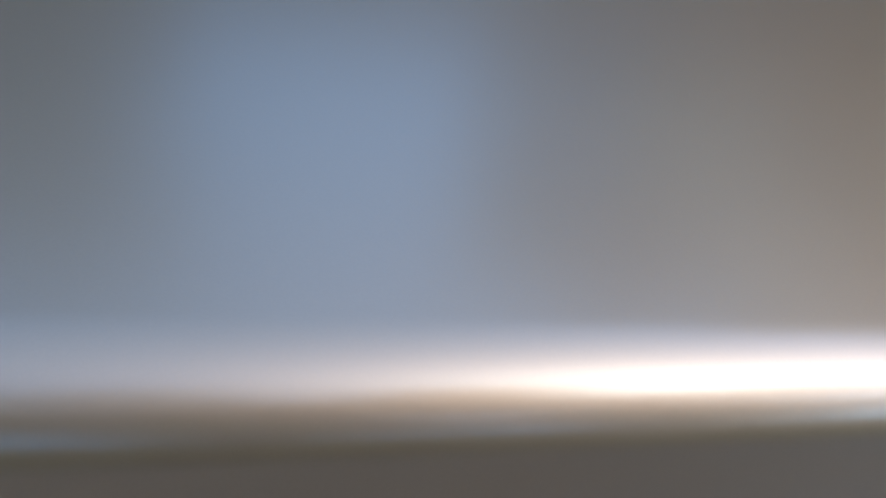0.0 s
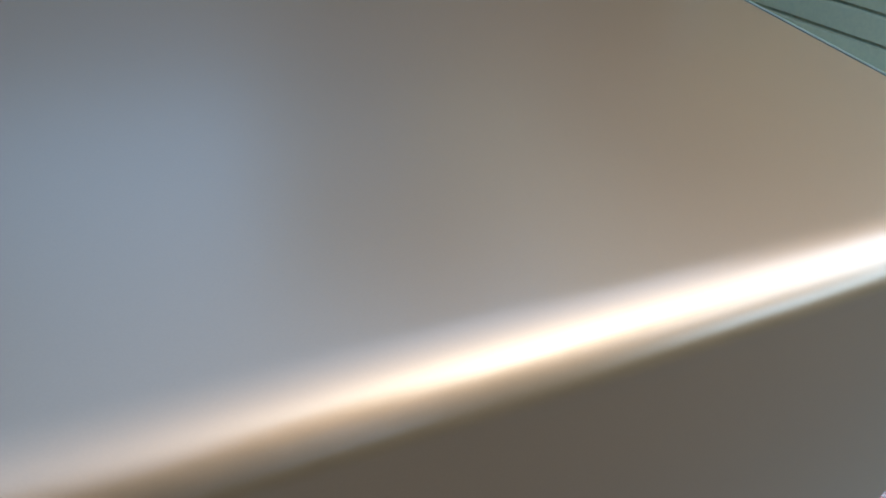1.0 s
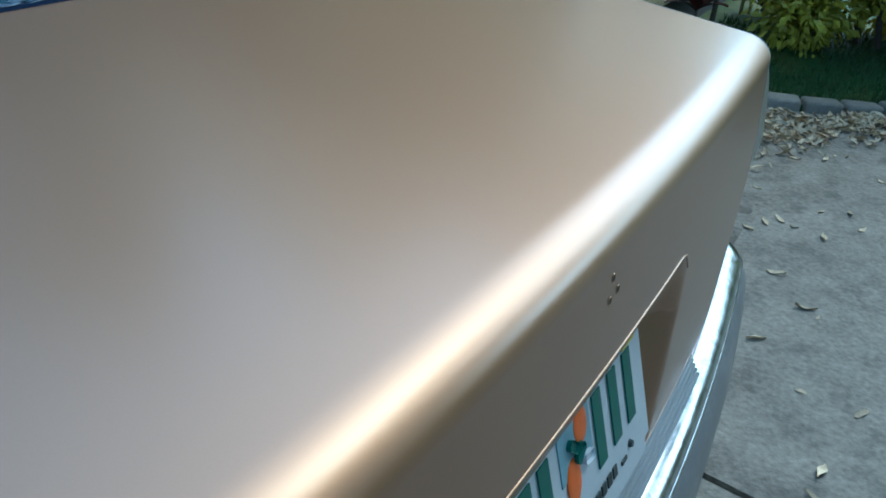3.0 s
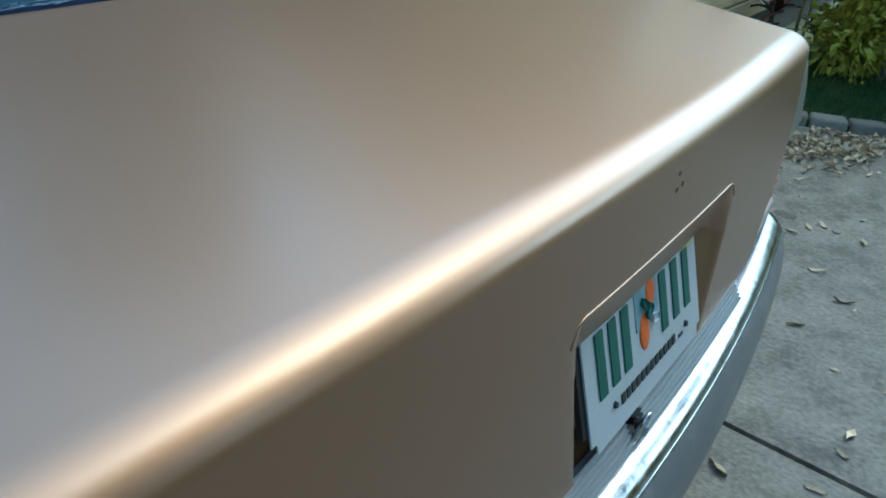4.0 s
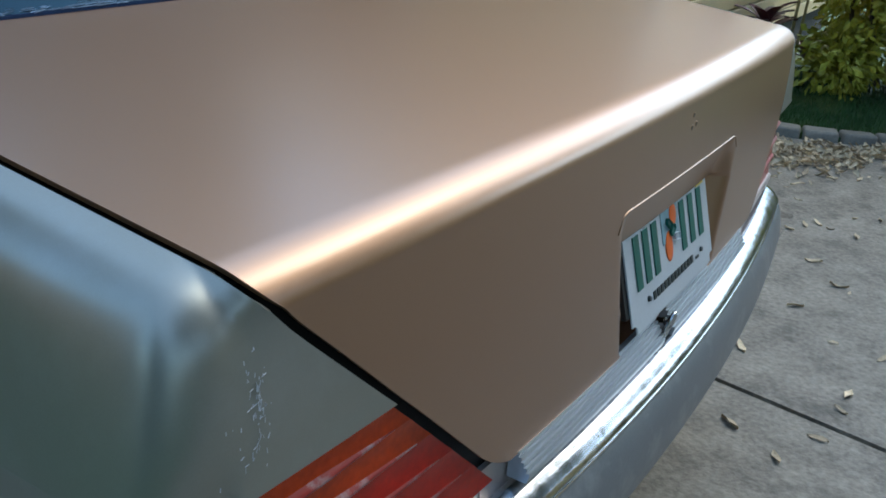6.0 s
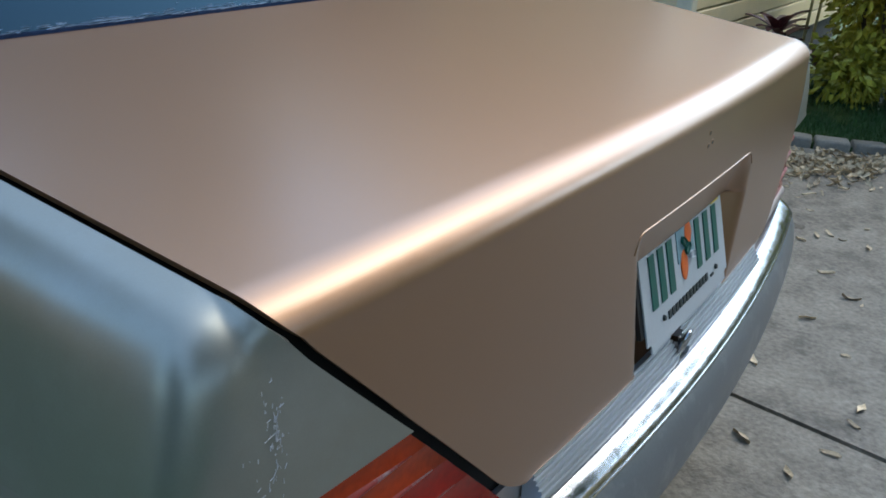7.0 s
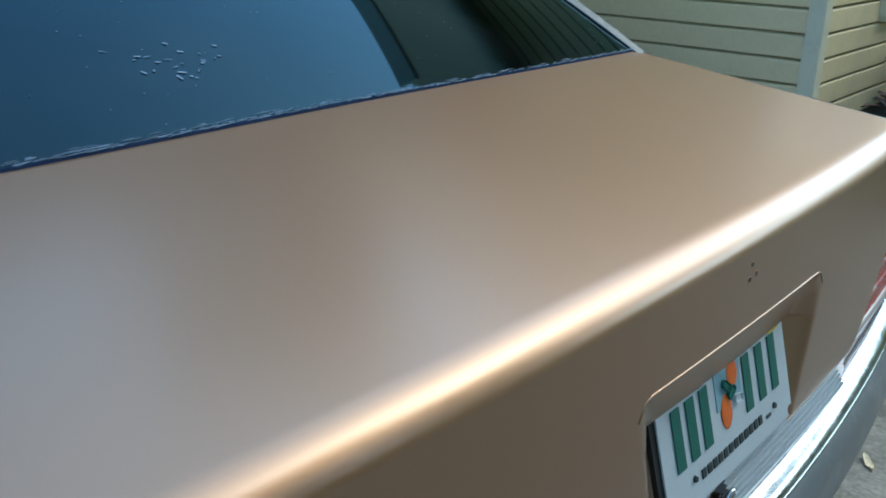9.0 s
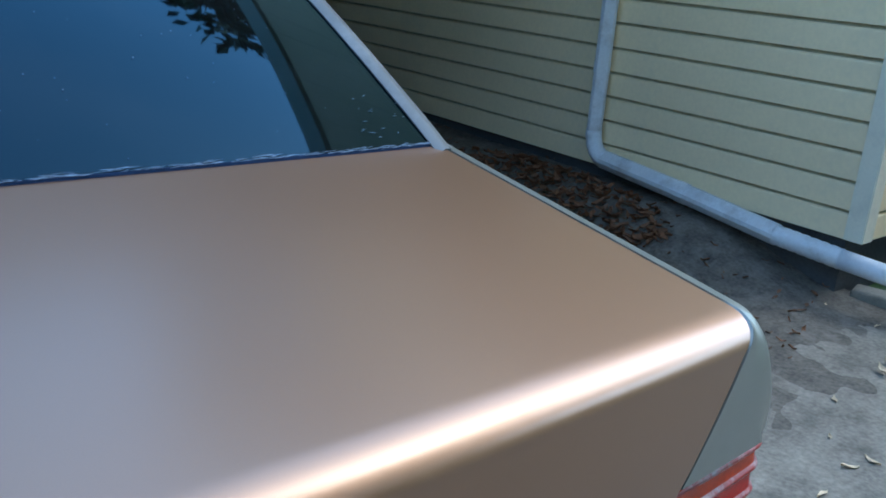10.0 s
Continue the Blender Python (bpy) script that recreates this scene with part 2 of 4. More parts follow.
def prism(outline, y0, y1):
    """A solid from an outline in x, z, between y0 and y1."""
    bm = bmesh.new()
    a = [bm.verts.new((x, y0, z)) for x, z in outline]
    b = [bm.verts.new((x, y1, z)) for x, z in outline]
    bm.faces.new(a)
    bm.faces.new(b[::-1])
    n = len(a)
    for i in range(n):
        bm.faces.new((a[i], b[i], b[(i + 1) % n], a[(i + 1) % n]))
    bmesh.ops.recalc_face_normals(bm, faces=bm.faces[:])
    return bm


def sweep(name, path, profile, mat, parent, label="", shade=True, solid=0.0):
    """A profile of (outward, up) pairs carried along a plan path of (x, y, nx, ny)."""
    rows = [[(x + nx * o, y + ny * o, z) for o, z in profile] for x, y, nx, ny in path]
    return sheet(name, rows, mat, parent, label, shade=shade, solid=solid)


def ease(a, b, x):
    t = min(1.0, max(0.0, (x - a) / (b - a)))
    return t * t * (3 - 2 * t)


# ---------------------------------------------------------------- ground
def ground_z(x, y):
    base = -0.0066 + 0.0237 * min(3.6, max(-3.0, x))
    return base + 0.10 * ease(2.0, 3.0, x) * ease(0.9, 1.9, y) + 0.085 * ease(2.65, 2.98, x) * ease(1.0, 1.7, y)


KERB = [(3.17, 1.00), (3.24, 0.72), (3.30, 0.45), (3.37, 0.22), (3.49, -0.02), (3.67, -0.28), (3.92, -0.52), (4.25, -0.72), (4.65, -0.86), (5.1, -0.95)]


def kerb_x(y):
    ys = [p[1] for p in KERB][::-1]
    return float(np.interp(y, ys, [p[0] for p in KERB][::-1]))


def build_ground():
    xs = np.r_[-400, -120, -40, -15, np.linspace(-6, 3.0, 46), np.linspace(3.1, 7, 30), 9, 15, 40, 120, 400]
    ys = np.r_[-400, -120, -40, -15, np.linspace(-6, 9, 76), 12, 18, 40, 120, 400]
    rows = []
    for x in xs:
        row = []
        for y in ys:
            z = ground_z(x, y) - 0.03
            row.append((x, y, z))
        rows.append(row)
    tagged(sheet("ground", rows, M_GRASS, flip=True), "green lawn and soil around the concrete drive", "ground", kind="structure")
    # concrete slabs with an open joint between them
    joint = lambda y: 0.925 + 0.16 * (y - 0.0)
    slabs = [(-1.75, None, -7.0, 7.5), ("j", 3.0, -7.0, 0.95), ("j", 2.35, 0.95, 7.5)]
    drive = tagged(new("driveway"), "grey stained concrete driveway with open joints", "driveway", kind="structure")
    for x0, x1, y0, y1 in slabs:
        rows = []
        for i in range(29):
            y = y0 + (y1 - y0) * i / 28
            a = joint(y) + 0.009 if x0 == "j" else x0 + 0.006
            b = joint(y) - 0.009 if x1 is None else x1
            if x0 == "j" and y1 < 1:
                b = min(kerb_x(y) - 0.01, 4.6) if y > -0.95 else 4.6
            rows.append([(a + (b - a) * k / 20, y, ground_z(a + (b - a) * k / 20, y)) for k in range(21)])
        sheet("concrete_slab", rows, M_CONCRETE, drive, solid=0.06)
    # bare damp strip along the house
    film = lambda x, y: 0.010 * ease(1.7, 2.3, x) * ease(0.5, 1.0, y) - 0.006 + 0.010 * noise.noise((x * 3, y * 3, 0)) + 0.008 * noise.noise((x * 11, y * 11, 4))
    rows = [[(x, y, ground_z(x, y) + film(x, y)) for x in np.linspace(1.5, 3.2, 70)] for y in np.linspace(0.2, 8, 240)]
    tagged(sheet("dirt_strip", rows, M_DIRT), "damp bare dirt strip beside the house wall", "soil", kind="structure")
    # planting bed behind the kerb
    rows = [[(kerb_x(y) + 0.03 + s, y, 0.092 + 0.01 * noise.noise((s * 4, y * 4, 2))) for s in np.linspace(0, 4.5, 30)] for y in np.linspace(-0.95, 1.03, 24)]
    tagged(sheet("planting_bed", rows, M_GRASS, solid=0.1), "dark green planting bed edged with stones", "lawn", kind="structure")


def build_kerb():
    bm = box((0.158, 0.10, 0.10), 0.014)
    me = bpy.data.meshes.new("kerb_stone")
    bm.to_mesh(me)
    bm.free()
    smooth(me)
    me.materials.append(M_STONE)
    kerb = tagged(new("kerb"), "low edging of grey stone blocks round the planting bed", "kerb", kind="structure")
    pts = [Vector((x, y, 0)) for x, y in KERB]
    dist, k = 0.0, 0
    rng = random.Random(3)
    for a, b in zip(pts, pts[1:]):
        length = (b - a).length
        while dist < length:
            p = a.lerp(b, dist / length)
            d = (b - a).normalized()
            ob = new("kerb_stone", me)
            ob.parent = kerb
            ob.matrix_basis = pose(p.x + 0.05, p.y, ground_z(p.x, p.y) - 0.004 + rng.uniform(-0.004, 0.004), rng.uniform(-2, 2), rng.uniform(-2, 2),
                                   math.degrees(math.atan2(d.y, d.x)) + rng.uniform(-3, 3))
            dist += 0.168
        dist -= length


# ---------------------------------------------------------------- house
WX, EY, SB, LAP = 3.072, 1.04, 0.3155, 0.1084


def siding_board(length):
    """One lap: a butt edge at the foot, a face that leans in towards its top, a small bead above the butt. Runs along +x, faces -y."""
    prof = [(0.0, 0.003), (-0.019, 0.0), (-0.021, 0.002), (-0.0205, 0.088), (-0.019, 0.092), (-0.011, 0.096), (-0.005, 0.101), (-0.003, LAP + 0.003), (0.004, LAP + 0.003), (0.004, 0.003)]
    bm = bmesh.new()
    a = [bm.verts.new((0, y, z)) for y, z in prof]
    b = [bm.verts.new((length, y, z)) for y, z in prof]
    n = len(prof)
    for i in range(n):
        bm.faces.new((a[i], a[(i + 1) % n], b[(i + 1) % n], b[i]))
    bm.faces.new(a[::-1])
    bm.faces.new(b)
    bmesh.ops.recalc_face_normals(bm, faces=bm.faces[:])
    bm.faces.ensure_lookup_table()
    # butt underside and groove take the darker tint that stands for their shade
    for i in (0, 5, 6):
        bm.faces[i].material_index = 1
    me = bpy.data.meshes.new("siding_board")
    bm.to_mesh(me)
    bm.free()
    me.materials.append(M_SIDING)
    me.materials.append(M_LAP_SHADE)
    return me


def build_house():
    side = tagged(part("wall_side", box((0.16, 9.0, 2.5), at=(WX + 0.095, EY + 4.52, SB + 1.25)), M_TRIM), "cream vinyl-sided house wall beside the drive", "wall", kind="structure")
    end = tagged(part("wall_end", box((4.3, 0.16, 2.5), at=(WX + 2.17, EY + 0.095, SB + 1.25)), M_TRIM), "cream vinyl-sided end wall of the house", "wall", kind="structure")
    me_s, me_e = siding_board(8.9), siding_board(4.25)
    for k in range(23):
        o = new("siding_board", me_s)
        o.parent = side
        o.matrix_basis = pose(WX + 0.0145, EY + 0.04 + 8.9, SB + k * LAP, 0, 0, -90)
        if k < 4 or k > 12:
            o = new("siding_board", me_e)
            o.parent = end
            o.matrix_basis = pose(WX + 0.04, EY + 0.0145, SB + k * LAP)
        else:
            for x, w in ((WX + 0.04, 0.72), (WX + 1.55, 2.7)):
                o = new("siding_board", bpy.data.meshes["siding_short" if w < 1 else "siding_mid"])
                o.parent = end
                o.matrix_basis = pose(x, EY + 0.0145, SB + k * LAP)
    # corner post: two flanges
    bm = prism([(-0.022, SB + 0.003), (0.055, SB + 0.003), (0.055, SB + 2.48), (-0.022, SB + 2.48)], -0.024, 0.05)
    bmesh.ops.bevel(bm, geom=bm.edges[:], offset=0.004, segments=2, affect="EDGES")
    post = part("corner_post", bm, M_TRIM)
    post.location = (WX, EY, 0)
    tagged(post, "cream vinyl corner post of the house", "trim", kind="structure")
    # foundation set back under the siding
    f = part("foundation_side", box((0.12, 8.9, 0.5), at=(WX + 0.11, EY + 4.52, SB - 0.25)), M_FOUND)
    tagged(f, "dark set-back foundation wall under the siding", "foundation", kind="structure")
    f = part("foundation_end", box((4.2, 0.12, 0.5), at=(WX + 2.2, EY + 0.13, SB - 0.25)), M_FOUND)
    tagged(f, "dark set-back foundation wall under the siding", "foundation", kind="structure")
    # window in the end wall
    win = tagged(new("window_1"), "dark blue house window with a pale frame", "window", kind="structure")
    x0, x1, z0, z1 = WX + 0.80, WX + 1.52, SB + 4 * LAP + 0.02, SB + 13 * LAP
    for (cx, cz, w, h) in ((x0, (z0 + z1) / 2, 0.05, z1 - z0), (x1, (z0 + z1) / 2, 0.05, z1 - z0), ((x0 + x1) / 2, z0, x1 - x0, 0.05), ((x0 + x1) / 2, z1, x1 - x0, 0.05), ((x0 + x1) / 2, (z0 + z1) / 2, x1 - x0, 0.03)):
        part("window_frame", box((w, 0.06, h), 0.004, at=(cx, EY - 0.005, cz)), M_TRIM, win)
    part("pane", box((x1 - x0, 0.006, z1 - z0), at=((x0 + x1) / 2, EY + 0.010, (z0 + z1) / 2)), M_PANE, win)
    # ribbed patio cover over the wall, seen mirrored in the rear glass
    cover = tagged(new("patio_cover"), "ribbed translucent patio cover along the house wall", "roof", kind="structure")
    prof = []
    y = 0.98
    while y < 9.9:
        prof += [(y, 0.0), (y + 0.06, 0.0), (y + 0.07, 0.004), (y + 0.13, 0.004), (y + 0.14, 0.0)]
        y += 0.15
    rows = [[(x, yy, 2.52 + 0.16 * (x - 1.6) + zz) for yy, zz in prof] for x in (1.72, 2.1, 2.6, WX + 0.1)]
    sheet("ribbed_sheet", rows, M_COVER, cover, shade=False)
    part("fascia", box((0.03, 8.9, 0.12), 0.004, at=(1.70, 5.44, 2.53)), M_TRIM, cover)
    for y in (5.2, 9.2):
        part("post", box((0.07, 0.07, 2.42), 0.006, at=(1.80, y, 1.26)), M_TRIM, cover)
    # main roof and covered drive end, an unseen dark shell that dims the siding
    bm = prism([(WX - 0.35, 2.86), (WX + 2.2, 3.95), (WX + 4.75, 2.86), (WX + 4.75, 2.78), (WX - 0.35, 2.78)], EY - 0.35, EY + 9.4)
    tagged(part("house_roof", bm, M_ROOF), "grey shingled gable roof of the house", "roof", kind="structure")
    # dark end wall, added out of view to hold light off the far siding
    far = part("shade_wall_far", box((5.0, 0.16, 2.5), at=(0.62, 10.25, 1.1)), M_FOUND)
    tagged(far, "unseen dark wall added to keep the carport end dim", "wall", kind="structure")
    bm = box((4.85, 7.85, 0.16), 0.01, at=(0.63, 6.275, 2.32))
    tagged(part("carport_roof", bm, M_SOFFIT), "unseen flat carport roof over the drive, darkens the siding", "roof", kind="structure")
    # sunlit warmth mirrored by the boot's rear face, put into this ochre
    ochre = material("sunlit_ochre_wall", (0.60, 0.38, 0.16), 0.9, var=0.3, scale=0.8, fine=6)
    tan = material("tan_far_wall", (0.30, 0.235, 0.15), 0.9, var=0.3, scale=0.8, fine=6)
    # unseen walls, added to cut the bright horizon out of the paint's reflections
    for name, size, at in (("wall_rear", (34, 0.2, 5.0), (2, -13.5, 2.4)), ("wall_left", (0.2, 17.0, 2.4), (-12.5, -5.2, 1.1)), ("wall_beside", (6.2, 10.0, 4.8), (-9.6, 8.3, 2.3)), ("wall_right", (0.2, 14, 3.6), (16.0, -7, 1.7))):
        tagged(part(name, box(size, at=at), ochre if name == "wall_rear" else tan), "unseen wall added to close the yard and block sky", "wall", kind="structure")
    # side wall out of view, added to cut daylight from the left
    wall = part("shade_wall_carport", box((0.12, 8.2, 2.4), at=(-1.72, 6.05, 1.1)), M_FOUND)
    tagged(wall, "unseen dark wall added to block side light from the carport", "wall", kind="structure")


def build_downspout():
    spout = tagged(new("downspout"), "white downspout running down the wall and along its foot", "downspout")
    x = WX - 0.052
    part("upper_pipe", tube_mesh(bmesh.new(), [(x, 2.31, 2.5), (x, 2.31, 0.75)], 0.035, 16, square=0.85), M_PIPE, spout, shade=False)
    part("joint_collar", tube_mesh(bmesh.new(), [(x, 2.31, 0.79), (x, 2.31, 0.74)], 0.037, 16, square=0.85), M_PIPE, spout, shade=False)
    part("lower_pipe", tube_mesh(bmesh.new(), [(x, 2.31, 0.77), (x, 2.31, 0.48)], 0.0345, 16, square=0.85), M_PIPE, spout, shade=False)
    arc = [(x, 2.31 - 0.09 * (1 - math.cos(a)), 0.48 - 0.12 * math.sin(a)) for a in np.linspace(0, 1.45, 10)]
    rad = [0.0365 + (0.0012 if i % 2 else 0.0) for i in range(10)]
    part("elbow", tube_mesh(bmesh.new(), arc, rad, 16, square=0.8), M_PIPE, spout, shade=True)
    run = [(x, 2.24, 0.362), (x - 0.01, 1.8, 0.325), (x - 0.01, 1.32, 0.272)]
    part("ground_pipe", tube_mesh(bmesh.new(), run, 0.0365, 16, square=0.85), M_PIPE, spout, shade=False)
    part("joint_collar", tube_mesh(bmesh.new(), [(x - 0.01, 1.80, 0.325), (x - 0.01, 1.75, 0.3195)], 0.0385, 16, square=0.85), M_PIPE, spout, shade=False)
    pts, rad = [], []
    for i in range(29):
        s = i / 28
        pts.append((x - 0.01 + 0.02 * s, 1.33 - 0.26 * s, 0.272 - 0.02 * s))
        rad.append(0.0405 if i % 4 < 2 else 0.0385)
    part("corrugated_connector", tube_mesh(bmesh.new(), pts, rad, 14), M_PIPE, spout, "stained corrugated connector", shade=True)
    part("outlet_pipe", tube_mesh(bmesh.new(), [(x + 0.01, 1.08, 0.252), (x + 0.03, 0.9, 0.24), (x + 0.12, 0.74, 0.225)], 0.038, 14), M_PIPE, spout, shade=True)


# ---------------------------------------------------------------- plants
def leaf_cloud(name, mat, parent, centers, count, size, seed, label="", droop=0.3):
    """Many small folded leaves scattered round clump centres (x, y, z, radius)."""
    rng = random.Random(seed)
    verts, faces = [], []
    for _ in range(count):
        cx, cy, cz, r = centers[rng.randrange(len(centers))]
        d = Vector((rng.gauss(0, 1), rng.gauss(0, 1), rng.gauss(0, 1))).normalized()
        p = Vector((cx, cy, cz)) + d * r * rng.uniform(0.55, 1.05)
        s = size * rng.uniform(0.6, 1.3)
        ax = (d + Vector((rng.uniform(-1, 1), rng.uniform(-1, 1), rng.uniform(-1, 0.6) - droop))).normalized()
        si = ax.cross(Vector((rng.uniform(-1, 1), rng.uniform(-1, 1), rng.uniform(-1, 1)))).normalized()
        up = si.cross(ax)
        i = len(verts)
        verts += [p, p + ax * s * 0.5 + si * s * 0.27 + up * s * 0.05, p + ax * s, p + ax * s * 0.5 - si * s * 0.27 + up * s * 0.05, p + ax * s * 0.52 - up * s * 0.03]
        faces += [(i, i + 1, i + 4), (i + 1, i + 2, i + 4), (i + 2, i + 3, i + 4), (i + 3, i, i + 4)]
    me = bpy.data.meshes.new(name)
    me.from_pydata([tuple(v) for v in verts], [], faces)
    me.update()
    return link(name, me, mat, parent, label)


def build_bush():
    bush = tagged(new("bush"), "dense yellow-green shrub growing in the planting bed", "bush")
    rng = random.Random(11)
    for k in range(9):
        a = k * 0.7
        b = bmesh.new()
        tube_mesh(b, [(4.75 + 0.05 * math.cos(a), 0.0 + 0.1 * k - 0.4, 0.12), (4.7 + 0.2 * math.cos(a), 0.0 + 0.13 * k - 0.5, 0.5), (4.7 + 0.4 * math.cos(a), 0.16 * k - 0.65, 1.0)], [0.02, 0.015, 0.006], 6)
        part("stem", b, M_BARK, bush)
    cl = []
    for _ in range(150):
        y = rng.uniform(-1.2, 0.62)
        cl.append((4.75 + rng.uniform(-0.5, 0.5), y, rng.uniform(0.22, 1.35), rng.uniform(0.12, 0.24)))
    leaf_cloud("foliage", M_BUSH, bush, cl, 42000, 0.060, 5)


def build_ti_plant():
    plant = tagged(new("ti_plant"), "purple-brown ti plant with long drooping leaves", "plant")
    rng = random.Random(8)
    for bx, by, h in ((4.12, 0.86, 0.48), (4.35, 0.90, 0.38), (4.02, 0.92, 0.30), (5.2, 0.80, 0.16)):
        b = bmesh.new()
        tube_mesh(b, [(bx, by, 0.12), (bx + 0.02, by, h * 0.7), (bx, by, h)], [0.012, 0.01, 0.008], 6)
        part("stem", b, M_BARK, plant)
        for k in range(11):
            a = k * 2.4 + rng.uniform(-0.3, 0.3)
            ln = rng.uniform(0.16, 0.27)
            el = rng.uniform(0.45, 1.35)
            rows = []
            for i in range(7):
                s = i / 6
                r = ln * s * math.cos(el * (1 - 0.3 * s))
                z = h - 0.02 + ln * (math.sin(el) * s - 0.38 * s * s)
                w = 0.032 * math.sin(math.pi * min(1, 0.08 + 0.92 * s)) + 0.002
                c, sn = math.cos(a), math.sin(a)
                rows.append([(bx + c * r - sn * w, by + sn * r + c * w, z + 0.008), (bx + c * r, by + sn * r, z), (bx + c * r + sn * w, by + sn * r - c * w, z + 0.008)])
            sheet("leaf", rows, M_TI, plant, solid=0.0015)
    stalks = tagged(new("cane_stems"), "thin bare leaning cane stems beside the house", "plant")
    for x, y, lx in ((4.95, 0.88, 0.16), (5.0, 0.84, 0.22), (5.08, 0.9, 0.10)):
        b = bmesh.new()
        tube_mesh(b, [(x, y, 0.12), (x + lx * 0.5, y, 0.7), (x + lx, y + 0.02, 1.5)], [0.010, 0.009, 0.006], 6)
        part("stem", b, M_CANE, stalks)


def build_tree(name, x, y, h, r, seed, count, label, base=0.0, clear=0.45):
    tree = tagged(new(name), label, "tree")
    rng = random.Random(seed)
    b = bmesh.new()
    tube_mesh(b, [(x, y, base - 0.1), (x + 0.1, y, h * 0.3), (x + rng.uniform(-.3, .3), y + rng.uniform(-.3, .3), h * 0.75)], [0.22, 0.17, 0.08], 9)
    part("trunk", b, M_BARK, tree, shade=True)
    cl = []
    for k in range(26):
        a = rng.uniform(0, math.tau)
        rr = r * math.sqrt(rng.random())
        z = h * rng.uniform(clear, 1.0)
        c = (x + rr * math.cos(a), y + rr * math.sin(a), z)
        cl.append((*c, r * rng.uniform(0.22, 0.4)))
        if k % 2 == 0:
            b = bmesh.new()
            tube_mesh(b, [(x + 0.05, y, h * 0.35), ((x + c[0]) / 2, (y + c[1]) / 2, (h * 0.4 + z) / 2 + 0.2), c], [0.09, 0.06, 0.02], 6)
            part("limb", b, M_BARK, tree, shade=True)
    leaf_cloud("crown", M_TREE, tree, cl, count, 0.36, seed + 1)


def fallen_leaf_mesh(k):
    rng = random.Random(100 + k)
    n = 7
    top = []
    for i in range(n):
        s = i / (n - 1)
        w = 0.36 * math.sin(math.pi * min(1, s * 0.95 + 0.03)) * (1 + 0.25 * math.sin(9 * s + k)) * (0.9 + 0.1 * rng.random())
        lift = 0.25 * (s - 0.5) ** 2 + 0.08 * math.sin(5 * s + k)
        top.append([(s - 0.5, w * 0.5, lift + 0.10 + 0.06 * (k % 3)), (s - 0.5, 0, lift + 0.02), (s - 0.5, -w * 0.5, lift + 0.07 + 0.05 * ((k + 1) % 3))])
    return top


def build_litter():
    meshes = []
    for k in range(6):
        rows = np.array(fallen_leaf_mesh(k)).reshape(-1, 3)
        faces = [(i * 3 + j, i * 3 + j + 1, i * 3 + j + 4, i * 3 + j + 3) for i in range(6) for j in range(2)]
        nb = len(rows)
        low = rows - [0, 0, 0.02]
        vs = np.r_[rows, low]
        fs = faces + [tuple(v + nb for v in f[::-1]) for f in faces]
        me = bpy.data.meshes.new("fallen_leaf")
        me.from_pydata([tuple(v) for v in vs], [], fs)
        me.update()
        smooth(me)
        me.materials.append(M_LITTER)
        meshes.append(me)
    rng = random.Random(21)
    spots = [(0.771, 0.021), (1.064, -0.184), (1.70, -0.046), (2.167, 0.154), (1.478, 0.033), (2.09, 0.19), (0.83, -0.16), (0.70, -0.10)]
    for _ in range(105):
        x = rng.uniform(0.75, 3.1)
        y = rng.uniform(-1.3, 0.9) if rng.random() < 0.8 else rng.uniform(0.9, 2.2)
        spots.append((x, y))
    for n, (x, y) in enumerate(spots):
        s = rng.uniform(0.022, 0.055) if n > 8 else rng.uniform(0.045, 0.06)
        ob = new("fallen_leaf", meshes[rng.randrange(6)])
        ob.matrix_basis = pose(x, y, ground_z(x, y) + 0.0015, rng.uniform(-8, 8), rng.uniform(-8, 8), rng.uniform(0, 360)) @ Matrix.Diagonal((s, s, s * 0.7, 1))
        tagged(ob, "small dry curled leaf on the concrete", "leaf", group="fallen leaves")

    def drift(name, label, count, where, size, mat, seed):
        r = random.Random(seed)
        base = [np.array(fallen_leaf_mesh(k)).reshape(-1, 3) for k in range(6)]
        verts, faces = [], []
        for _ in range(count):
            x, y, lift = where(r)
            s = size * r.uniform(0.5, 1.4)
            m = pose(x, y, ground_z(x, y) + 0.004 + lift, r.uniform(-25, 25), r.uniform(-25, 25), r.uniform(0, 360)) @ Matrix.Diagonal((s, s, s, 1))
            i0 = len(verts)
            verts += [tuple(m @ Vector(v)) for v in base[r.randrange(6)]]
            faces += [(i0 + i * 3 + j, i0 + i * 3 + j + 1, i0 + i * 3 + j + 4, i0 + i * 3 + j + 3) for i in range(6) for j in range(2)]
        me = bpy.data.meshes.new(name)
        me.from_pydata(verts, [], faces)
        me.update()
        smooth(me)
        tagged(link(name, me, mat), label, "leaves", kind="stuff")

    def by_kerb(r):
        y = -0.9 + 1.6 * r.random() ** 1.15
        return kerb_x(y) - 0.02 - abs(r.gauss(0, 0.15)) - (0.32 * r.random() if y > 0.1 else 0), y, r.random() * 0.012

    def by_wall(r):
        a, q = r.uniform(0, math.tau), math.sqrt(r.random())
        return 2.78 + 0.24 * q * math.cos(a), 2.40 + 0.72 * q * math.sin(a), 0.03 * (1 - q) + r.random() * 0.01

    def edge(r):
        y = r.uniform(0.9, 6.0)
        return 2.55 + r.gauss(0, 0.28), y, r.random() * 0.008

    drift("kerb_leaf_litter", "pale dry leaves gathered along the kerb", 1900, by_kerb, 0.045, M_LITTER, 31)
    drift("brown_leaf_heap", "heap of brown dead leaves by the downspout", 700, by_wall, 0.055, M_BROWN, 32)
